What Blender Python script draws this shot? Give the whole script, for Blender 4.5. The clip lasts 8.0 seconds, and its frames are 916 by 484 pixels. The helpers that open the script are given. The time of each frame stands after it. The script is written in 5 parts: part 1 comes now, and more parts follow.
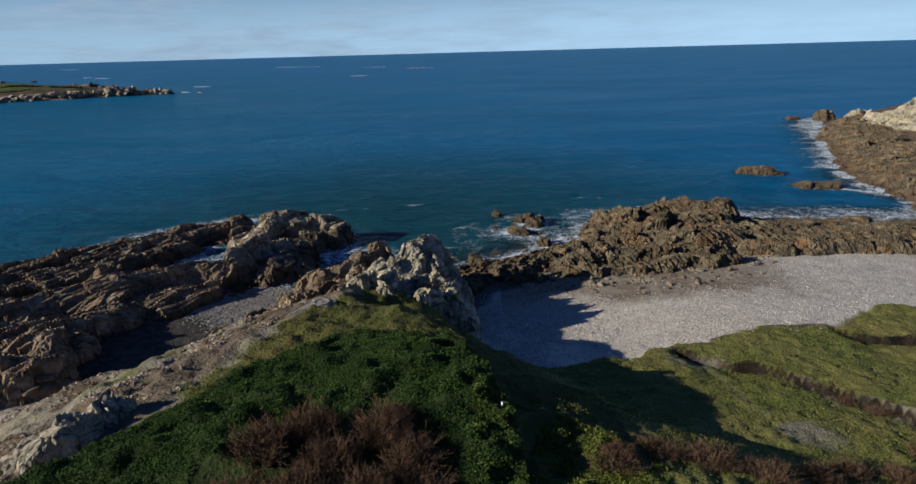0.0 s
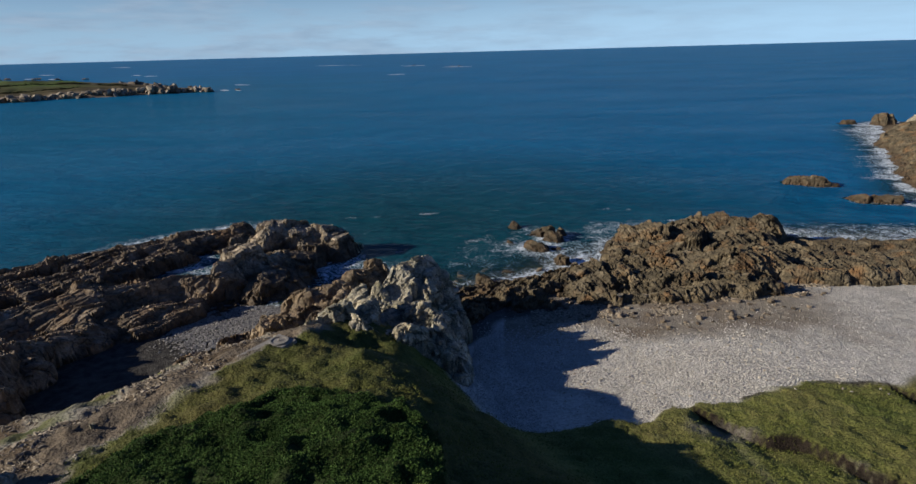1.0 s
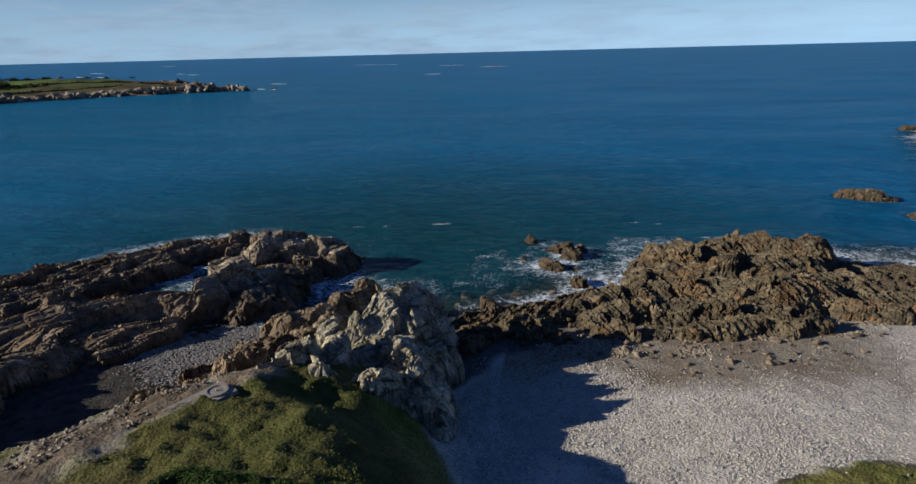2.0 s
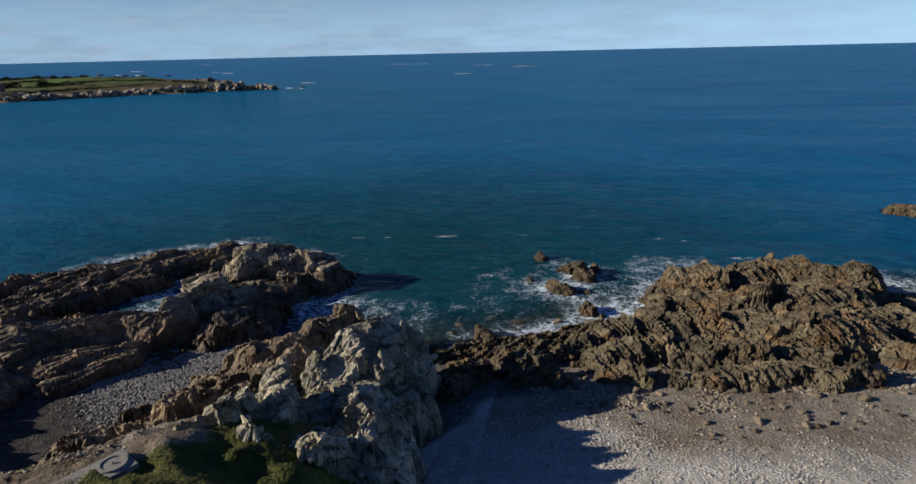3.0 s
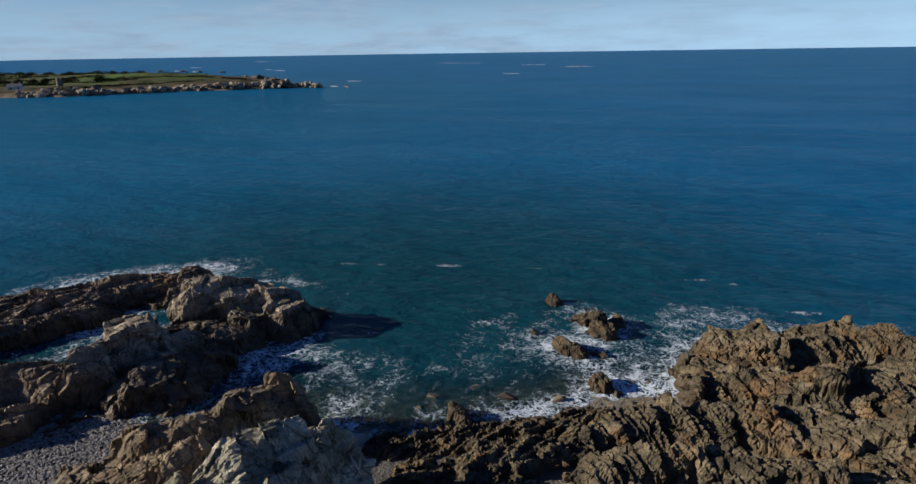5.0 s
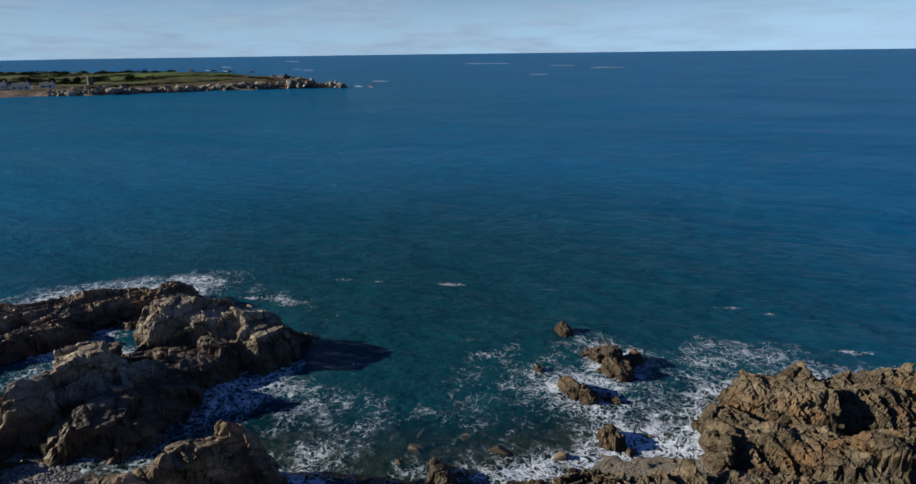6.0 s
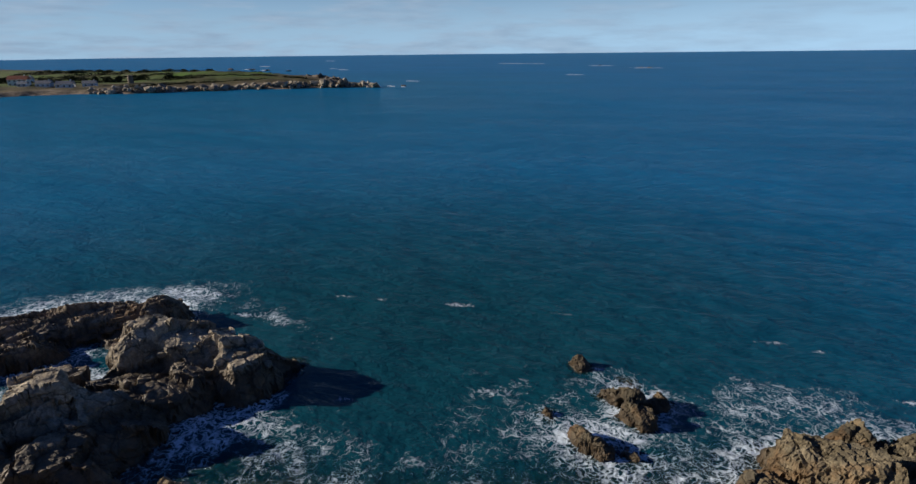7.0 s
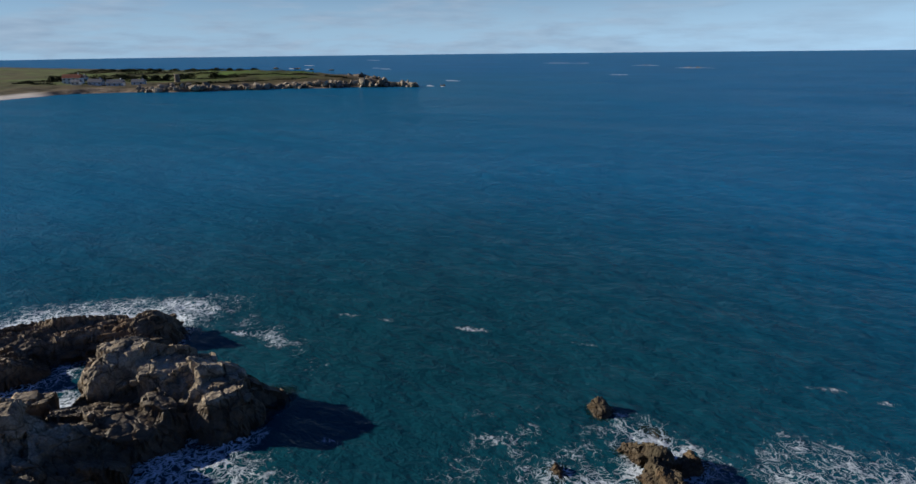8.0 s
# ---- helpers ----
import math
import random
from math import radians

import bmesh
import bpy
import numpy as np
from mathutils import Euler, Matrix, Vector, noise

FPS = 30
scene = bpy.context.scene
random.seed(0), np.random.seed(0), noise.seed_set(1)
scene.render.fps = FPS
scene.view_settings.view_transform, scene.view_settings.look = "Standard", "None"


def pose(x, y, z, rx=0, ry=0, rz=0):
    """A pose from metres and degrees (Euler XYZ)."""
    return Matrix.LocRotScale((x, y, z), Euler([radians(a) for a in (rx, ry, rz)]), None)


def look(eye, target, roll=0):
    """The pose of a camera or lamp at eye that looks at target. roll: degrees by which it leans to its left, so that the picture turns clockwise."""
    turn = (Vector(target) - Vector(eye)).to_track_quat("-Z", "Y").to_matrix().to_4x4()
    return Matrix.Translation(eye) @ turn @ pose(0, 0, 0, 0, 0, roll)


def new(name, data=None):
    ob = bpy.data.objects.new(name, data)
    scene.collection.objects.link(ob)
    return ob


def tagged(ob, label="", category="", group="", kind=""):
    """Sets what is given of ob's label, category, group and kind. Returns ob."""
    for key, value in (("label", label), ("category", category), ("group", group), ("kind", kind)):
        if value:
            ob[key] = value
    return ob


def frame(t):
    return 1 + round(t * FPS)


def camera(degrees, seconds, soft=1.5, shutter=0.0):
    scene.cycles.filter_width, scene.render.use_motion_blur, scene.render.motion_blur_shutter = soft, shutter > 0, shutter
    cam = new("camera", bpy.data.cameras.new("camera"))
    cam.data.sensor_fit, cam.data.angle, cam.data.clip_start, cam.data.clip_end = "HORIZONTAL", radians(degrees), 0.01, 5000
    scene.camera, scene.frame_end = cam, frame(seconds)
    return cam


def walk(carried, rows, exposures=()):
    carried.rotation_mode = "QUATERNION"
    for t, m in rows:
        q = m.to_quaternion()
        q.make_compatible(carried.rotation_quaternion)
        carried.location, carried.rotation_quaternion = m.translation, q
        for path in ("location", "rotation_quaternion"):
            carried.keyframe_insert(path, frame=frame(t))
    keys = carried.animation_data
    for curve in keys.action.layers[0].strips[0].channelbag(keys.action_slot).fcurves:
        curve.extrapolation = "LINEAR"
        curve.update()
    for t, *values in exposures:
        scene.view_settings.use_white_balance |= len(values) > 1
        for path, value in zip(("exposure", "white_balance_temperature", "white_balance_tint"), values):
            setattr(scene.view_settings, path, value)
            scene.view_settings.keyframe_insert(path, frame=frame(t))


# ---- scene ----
cam = camera(75.9, 8.0)
PATH = [
    (0, (1.693, 0.913, 30.451), (1.64, 2.812, 29.825), -1.6),
    (0.5, (3.736, 4.925, 30.4), (3.617, 6.821, 29.774), -1.6),
    (1, (5.716, 9.235, 30.348), (5.534, 11.126, 29.721), -1.6),
    (1.5, (7.397, 13.281, 30.263), (7.154, 15.164, 29.637), -1.6),
    (3, (11.652, 25.986, 30.028), (11.249, 27.843, 29.404), -1.4),
    (3.5, (12.664, 29.976, 30.005), (12.228, 31.825, 29.38), -1.4),
    (4, (13.542, 34.142, 29.972), (13.067, 35.982, 29.348), -1.3),
    (4.5, (14.235, 38.034, 29.934), (13.717, 39.862, 29.31), -1.1),
    (6, (15.215, 50.238, 29.641), (14.57, 52.026, 29.02), -0.8),
    (6.5, (15.413, 53.963, 29.539), (14.722, 55.734, 28.918), -0.8),
    (7, (15.467, 57.784, 29.495), (14.717, 59.531, 28.875), -0.7),
    (7.5, (15.524, 61.39, 29.464), (14.714, 63.11, 28.844), -0.7),
    (8, (15.458, 65.211, 29.414), (14.586, 66.9, 28.794), -0.7),
]
walk(cam, [(t, look(eye, target, roll)) for t, eye, target, roll in PATH])

# ---- world, sun, exposure ----
SUN_ELEV, SUN_AZ = 19.8, 108.0        # degrees above the sea; degrees from +y towards -x


def sky_world():
    """A clear winter sky, paler towards the sea's edge, with thin broken cloud low down."""
    w = bpy.data.worlds.new("sky")
    scene.world = w
    w.use_nodes = True
    nt = w.node_tree
    nt.nodes.clear()
    L = nt.links.new

    def node(kind, **values):
        n = nt.nodes.new(kind)
        for key, v in values.items():
            n.inputs[key].default_value = v
        return n

    out, bg = node("ShaderNodeOutputWorld"), node("ShaderNodeBackground", Strength=SKY)
    sky = node("ShaderNodeTexSky")
    sky.sky_type = "NISHITA"
    sky.sun_disc = False
    sky.sun_elevation, sky.sun_rotation = radians(SUN_ELEV), radians(-SUN_AZ)
    sky.altitude = 0
    sky.air_density, sky.dust_density, sky.ozone_density = 1.0, 0.2, 4.0
    tint = node("ShaderNodeMixRGB", Fac=1.0, Color2=(0.46, 0.66, 1.06, 1))
    tint.blend_type = "MULTIPLY"
    tc = node("ShaderNodeTexCoord")
    sep = node("ShaderNodeSeparateXYZ")
    haze = node("ShaderNodeMapRange")
    haze.interpolation_type = "SMOOTHSTEP"
    for key, v in (("From Min", 0.17), ("From Max", 0.0), ("To Min", 0.0), ("To Max", 0.96)):
        haze.inputs[key].default_value = v
    side = node("ShaderNodeMapRange")
    side.interpolation_type = "SMOOTHSTEP"
    for key, v in (("From Min", -0.75), ("From Max", 0.55), ("To Min", 0.0), ("To Max", 1.0)):
        side.inputs[key].default_value = v
    edge = node("ShaderNodeMixRGB", Color1=tuple(v * 0.84 / SKY for v in HAZE) + (1,), Color2=tuple(v * 1.12 / SKY for v in HAZE) + (1,))
    pale = node("ShaderNodeMixRGB")
    fewer = node("ShaderNodeMath")
    fewer.operation = "MULTIPLY_ADD"
    fewer.inputs[1].default_value, fewer.inputs[2].default_value = -0.8, 1.0
    bank = node("ShaderNodeMath")
    bank.operation = "MULTIPLY"
    mp = node("ShaderNodeMapping", Scale=(2.6, 2.6, 17.0), Location=(0.35, 0.1, 0.0))
    nz = node("ShaderNodeTexNoise", Scale=2.6, Detail=10, Roughness=0.6)
    rp = node("ShaderNodeValToRGB")
    rp.color_ramp.elements[0].position, rp.color_ramp.elements[1].position = 0.42, 0.60
    low = node("ShaderNodeMapRange")
    for key, v in (("From Min", 0.35), ("From Max", 0.08), ("To Min", 0.0), ("To Max", 0.85)):
        low.inputs[key].default_value = v
    mul = node("ShaderNodeMath")
    mul.operation = "MULTIPLY"
    lit = node("ShaderNodeTexNoise", Scale=7.0, Detail=6)
    shade = node("ShaderNodeMixRGB", Color1=(0.15 / SKY, 0.225 / SKY, 0.335 / SKY, 1), Color2=(0.32 / SKY, 0.42 / SKY, 0.53 / SKY, 1))
    mix = node("ShaderNodeMixRGB")
    L(tc.outputs["Generated"], mp.inputs["Vector"])
    L(tc.outputs["Generated"], sep.inputs[0])
    L(sep.outputs["X"], side.inputs["Value"])
    L(side.outputs[0], edge.inputs["Fac"])
    L(edge.outputs["Color"], pale.inputs["Color2"])
    L(side.outputs[0], fewer.inputs[0])
    L(fewer.outputs[0], bank.inputs[0])
    L(low.outputs[0], bank.inputs[1])
    L(sep.outputs["Z"], haze.inputs["Value"])
    L(sep.outputs["Z"], low.inputs["Value"])
    L(sky.outputs["Color"], tint.inputs["Color1"])
    L(tint.outputs["Color"], pale.inputs["Color1"])
    L(haze.outputs[0], pale.inputs["Fac"])
    L(mp.outputs["Vector"], nz.inputs["Vector"])
    L(mp.outputs["Vector"], lit.inputs["Vector"])
    L(nz.outputs["Fac"], rp.inputs["Fac"])
    L(rp.outputs["Color"], mul.inputs[0])
    L(bank.outputs[0], mul.inputs[1])
    L(lit.outputs["Fac"], shade.inputs["Fac"])
    L(mul.outputs[0], mix.inputs["Fac"])
    L(pale.outputs["Color"], mix.inputs["Color1"])
    L(shade.outputs["Color"], mix.inputs["Color2"])
    L(mix.outputs["Color"], bg.inputs["Color"])
    L(bg.outputs[0], out.inputs["Surface"])


HAZE = (0.305, 0.475, 0.645)
SKY = 0.05
scene.view_settings.exposure = 0.39
sky_world()
sun_data = bpy.data.lights.new("sun", "SUN")
sun_data.energy, sun_data.angle, sun_data.color = 5.0, radians(0.5), (1.0, 0.90, 0.75)
sun = new("sun", sun_data)
sun.matrix_world = look((0, 0, 60), (math.sin(radians(SUN_AZ)), -math.cos(radians(SUN_AZ)), 60 - math.tan(radians(SUN_ELEV))))

# ---- numeric fields ----


def rnd(ix, iy, seed):
    """A hashed number in 0..1 for whole-number cells."""
    h = (ix.astype(np.int64) * 374761393 + iy.astype(np.int64) * 668265263 + seed * 1442695041) & 0xFFFFFFFF
    h = ((h ^ (h >> 13)) * 1274126177) & 0xFFFFFFFF
    h = ((h ^ (h >> 16)) * 2246822519) & 0xFFFFFFFF
    return ((h ^ (h >> 15)) & 0xFFFFFF) / float(0x1000000)


def vnoise(x, y, seed=0):
    ix, iy = np.floor(x), np.floor(y)
    fx, fy = x - ix, y - iy
    u, v = fx * fx * (3 - 2 * fx), fy * fy * (3 - 2 * fy)
    a, b = rnd(ix, iy, seed), rnd(ix + 1, iy, seed)
    c, d = rnd(ix, iy + 1, seed), rnd(ix + 1, iy + 1, seed)
    return (a + (b - a) * u) * (1 - v) + (c + (d - c) * u) * v


def fbm(x, y, seed=0, octaves=4):
    """Fractal noise about zero, from -1 to 1."""
    s, amp, total = 0.0, 1.0, 0.0
    for k in range(octaves):
        s = s + amp * (2 * vnoise(x * 2**k + 17.3 * k, y * 2**k - 9.1 * k, seed + k) - 1)
        total += amp
        amp *= 0.5
    return s / total * 1.6


def smooth(a, b, v):
    t = np.clip((v - a) / (b - a), 0, 1)
    return t * t * (3 - 2 * t)


def cells(x, y, seed):
    """Jittered cells: distance to the edge, the cell's random numbers and the offset from its centre."""
    ix, iy = np.floor(x), np.floor(y)
    f1 = np.full(x.shape, 9.0)
    f2 = np.full(x.shape, 9.0)
    ca, cb, cc, ox, oy = (np.zeros(x.shape) for _ in range(5))
    for dx in (-1, 0, 1):
        for dy in (-1, 0, 1):
            jx, jy = ix + dx, iy + dy
            px, py = jx + 0.2 + 0.6 * rnd(jx, jy, seed), jy + 0.2 + 0.6 * rnd(jx, jy, seed + 1)
            d = np.hypot(x - px, y - py)
            near = d < f1
            f2 = np.where(near, f1, np.minimum(f2, d))
            f1 = np.where(near, d, f1)
            ca = np.where(near, rnd(jx, jy, seed + 2), ca)
            cb = np.where(near, rnd(jx, jy, seed + 3), cb)
            cc = np.where(near, rnd(jx, jy, seed + 4), cc)
            ox, oy = np.where(near, x - px, ox), np.where(near, y - py, oy)
    return f2 - f1, ca, cb, cc, ox, oy


def cells3(x, y, z, seed):
    """Jittered cells in space: distance to the edge and one random number of the cell."""
    ix, iy, iz = np.floor(x), np.floor(y), np.floor(z)
    f1, f2, ca = np.full(x.shape, 9.0), np.full(x.shape, 9.0), np.zeros(x.shape)
    for dx in (-1, 0, 1):
        for dy in (-1, 0, 1):
            for dz in (-1, 0, 1):
                jx, jy, jz = ix + dx, iy + dy, iz + dz
                a = rnd(jx + 31 * jz, jy - 17 * jz, seed)
                d = np.sqrt((x - jx - a) ** 2 + (y - jy - (a * 7.31) % 1) ** 2 + (z - jz - (a * 13.7) % 1) ** 2)
                near = d < f1
                f2 = np.where(near, f1, np.minimum(f2, d))
                f1, ca = np.where(near, d, f1), np.where(near, (a * 29.3) % 1, ca)
    return f2 - f1, ca


def turned(x, y, turn):
    c, s = math.cos(radians(turn)), math.sin(radians(turn))
    return c * x + s * y, -s * x + c * y


def jointed(x, y, seed, turn, size, amp, envelope, boss=False):
    """Jointed rock: blocks at several sizes, each with one flat face laid on the envelope at its own middle, and narrow open cracks."""
    wx, wy = x + 0.08 * size * fbm(x / size / 1.6, y / size / 1.6, seed + 90, 2), y + 0.08 * size * fbm(x / size / 1.6, y / size / 1.6, seed + 95, 2)
    u, v = turned(wx, wy, turn)
    own = envelope(x, y)
    # width, share of the face, unevenness, depth of cracks
    levels = ((size * 1.1, 0.40, 0.80, 0.60), (size * 0.42, 0.34, 0.56, 0.42), (size * 0.17, 0.16, 0.26, 0.20))
    if boss:
        levels = ((size * 1.0, 0.44, 1.00, 0.75), (size * 0.46, 0.34, 0.46, 0.34), (size * 0.2, 0.10, 0.11, 0.10))
    z = (1 - sum(row[1] for row in levels)) * own
    long = 1.25 if boss else 2.2
    for k, (w, share, rough, crack) in enumerate(levels):
        e, a, b, g, ox, oy = cells(u / (w * long), v / w, seed + 11 * k)
        if share:
            cx, cy = turned(u - ox * w * long, v - oy * w, -turn)
            mid = envelope(cx, cy)
            gx, gy = (envelope(cx + 0.3, cy) - mid) / 0.3, (envelope(cx, cy + 0.3) - mid) / 0.3
            dx, dy = turned(ox * w * long, oy * w, -turn)
            face = mid + np.clip(gx, -1.6, 1.6) * dx + np.clip(gy, -1.6, 1.6) * dy
            z = z + share * np.clip(face, own - 1.0 * w, own + 0.6 * w)
        lean = (0.8 * b - 0.4) if boss else (0.7 * b - 0.95)
        z = z + amp * rough * ((a - 0.5) * 0.9 + lean * oy * 1.5 + (g - 0.5) * ox * 1.0)
        z = z - amp * crack * (1 - smooth(0.0, min(0.18, 0.10 / w + 0.015), e)) * (0.15 + 0.85 * g)
    return z + amp * (0.02 if boss else 0.04) * fbm(x / 0.4, y / 0.4, seed + 99, 2)


# ---- the lie of the land ----
RIDGE_Y = (-40, 10, 20, 28, 35, 42, 50, 56, 62, 70, 78)
CREST_Z = (6, 8.8, 11.7, 12.0, 11.7, 10.5, 10.0, 7.8, 5.0, 2.5, -1)
LEFT_X = (-24, -22, -21.5, -20.5, -19.8, -16.4, -12.3, -10.8, -10, -10, -10)
LEFT_Z = (5.8, 8.6, 10.8, 10.2, 9.8, 9.9, 9.3, 6.8, 4.2, 2.0, -1)
LFOOT_X = (-48, -46, -44, -42, -40, -40, -30, -26, -22, -19, -17)
RIGHT_X = (0, 1.5, 2.8, 2.2, 1.5, -2.6, -6.8, -7.5, -6, -4, -3)
RFOOT_X = (36, 32, 29, 22, 12.5, 9.2, 4.6, 2.4, 0.8, -1.5, -2)
EDGE_X = (-20, 8, 14.7, 17.8, 22.5, 28.6, 35.5, 37.3, 47, 70, 120, 400)
EDGE_Y = (40, 43, 45.6, 48.4, 48.8, 52.6, 52.3, 53.5, 57.2, 62, 75, 120)
SHORE_X = (-200, -45, -30, -22, -18, -6, 2, 6, 10, 15, 22, 30, 48, 60, 90)
SHORE_Y = (30, 64, 75, 78, 78, 77.5, 80.6, 83.4, 86.5, 88.7, 93, 96, 100, 101.5, 97)
BAY_Y = (60, 98, 106, 118, 125, 137, 145, 177, 214, 234, 300, 600)
BAY_X = (85, 96, 97, 93, 92, 93.5, 98, 112, 127, 136, 220, 700)
STEP_X, STEP_Y = (17.5, 18.8, 21, 22.3, 24.4, 26.9, 29.4, 31, 36), (48.5, 46.9, 44.8, 43.3, 42.8, 39, 36.4, 33.5, 29)
STEP2_X, STEP2_Y = (34, 34.9, 36.1, 40.2, 46, 60), (53, 51.3, 48.9, 47.7, 46.5, 44)


SHRUB_X = (-40, -24, -20.5, -16.4, -13.9, -10.6, -7.8, -3.2, 0, 2.3, 3.6, 4.5)
SHRUB_Y = (8, 20, 25, 29.5, 33.3, 36.2, 38.8, 38.4, 36.5, 33, 28, 15)


def shrubs(x, y):
    """How deep inside the shrub cover a place lies, in metres."""
    return np.where(x > 4.5, -5.0, np.interp(x, SHRUB_X, SHRUB_Y) - y + 0.7 * fbm(x / 2.0, y / 2.0, 63, 3))


def terrain(x, y):
    """Height of the ground and how far each cover reaches: grass, shingle, soil."""
    x, y = np.asarray(x, float), np.asarray(y, float)
    wob = fbm(x / 7, y / 7, 5, 3)
    d = np.interp(x, SHORE_X, SHORE_Y) - y
    right_bay = (x - np.interp(y, BAY_Y, BAY_X))
    right_bay = np.minimum(np.minimum(right_bay, 60), np.minimum(330 - y, 400 - x) * 0.5)
    d = np.where(x > 60, np.maximum(d, right_bay), d)
    beach = np.where(d > 0, 0.075 * d + 0.075 * np.maximum(d - 27, 0), np.maximum(0.16 * d, -4.5))
    # the inlet west of the headland shelves up to a gravel flat
    west = 0.95 + 0.06 * np.maximum(60 - y, -14)
    west = np.where(y > 74, 0.1 - 0.2 * (y - 74), west)
    west = np.maximum(west, -4.5)
    beach = beach + (west - beach) * smooth(-14, -21, x)
    beach = beach + 0.05 * wob
    # grass flat above the beach, with worn steps in the turf
    edge = np.interp(x, EDGE_X, EDGE_Y) + 1.1 * fbm(x / 3.1, y / 3.1, 21, 3)
    flat = 5.15 + 0.13 * np.maximum(48 - y, -6) + 0.18 * wob + 0.012 * np.maximum(x - 30, 0)
    south = np.interp(x, STEP_X, STEP_Y) + 0.5 * fbm(x / 2.0, y / 2.0, 31, 3) - y
    flat = flat - 0.75 * smooth(-0.12, 0.25, south) * np.exp(-np.maximum(south, 0) / 4.0) * smooth(18, 20, x) * smooth(37, 32, x)
    beyond = np.interp(x, STEP2_X, STEP2_Y) + 0.4 * fbm(x / 2.0, y / 2.0, 33, 3) - y
    flat = flat - 0.7 * smooth(-0.12, 0.25, beyond) * np.exp(-np.maximum(beyond, 0) / 3.0) * smooth(34.2, 35.5, x)
    on_flat = smooth(-0.7, 0.5, edge - y)
    inland = smooth(6, -2, y)
    base = beach + (flat - beach) * on_flat * (x > -20)
    # the headland
    crest, lz = np.interp(y, RIDGE_Y, CREST_Z), np.interp(y, RIDGE_Y, LEFT_Z)
    lx, lf = np.interp(y, RIDGE_Y, LEFT_X), np.interp(y, RIDGE_Y, LFOOT_X)
    rx, rf = np.interp(y, RIDGE_Y, RIGHT_X), np.interp(y, RIDGE_Y, RFOOT_X)
    wx = x + 0.9 * fbm(x / 5.0, y / 5.0, 41, 3)
    tl = np.clip((wx - lf) / (lx - lf), 0, 1)
    left = base + (lz - base) * (0.55 * tl + 0.45 * tl * tl * (3 - 2 * tl))
    tm = np.clip((wx - lx) / (rx - lx), 0, 1)
    top = lz + (crest - lz) * np.sin(np.minimum(tm * 1.25, 1) * 1.5708)
    tr = np.clip((rf - wx) / (rf - rx), 0, 1)
    bend = 0.6 * smooth(28, 36, y)
    rside = base + (crest - base) * ((1 - bend) * tr + bend * tr * tr * (3 - 2 * tr))
    head = np.where(wx < lx, left, np.where(wx < rx, top, rside))
    head = head + (0.35 * fbm(x / 4.0, y / 4.0, 51, 4) + 0.18 * fbm(x / 1.1, y / 1.1, 55, 3)) * smooth(0.5, 4, head - base)
    head = head - 1.5 * np.exp(-((x + 5.4) / 3.0) ** 2 - ((y - 49.2) / 2.2) ** 2) * smooth(0.5, 3, head - base)
    ends = smooth(79, 66, y)
    z = base + np.maximum(head - base, 0) * ends
    raised = smooth(0.25, 1.0, tl) * smooth(0.04, 0.28, tr) * ends * smooth(3.0, 4.4, z)
    grass = np.maximum(on_flat * (x > -20), raised)
    grass = np.where((x < -14) & (y < 60), np.maximum(smooth(8.6, 10.4, z + 1.1 * fbm(x / 2.5, y / 2.5, 61, 3)), 0.95 * smooth(0.28, 0.50, vnoise(x / 3.4, y / 3.4, 62)) * smooth(4.0, 5.2, z) * smooth(9.6, 8.2, z)), grass)
    z = z + 0.55 * smooth(-0.3, 0.9, shrubs(x, y)) * (1 + 0.5 * fbm(x / 1.6, y / 1.6, 65, 2))
    return z, np.clip(grass, 0, 1), d


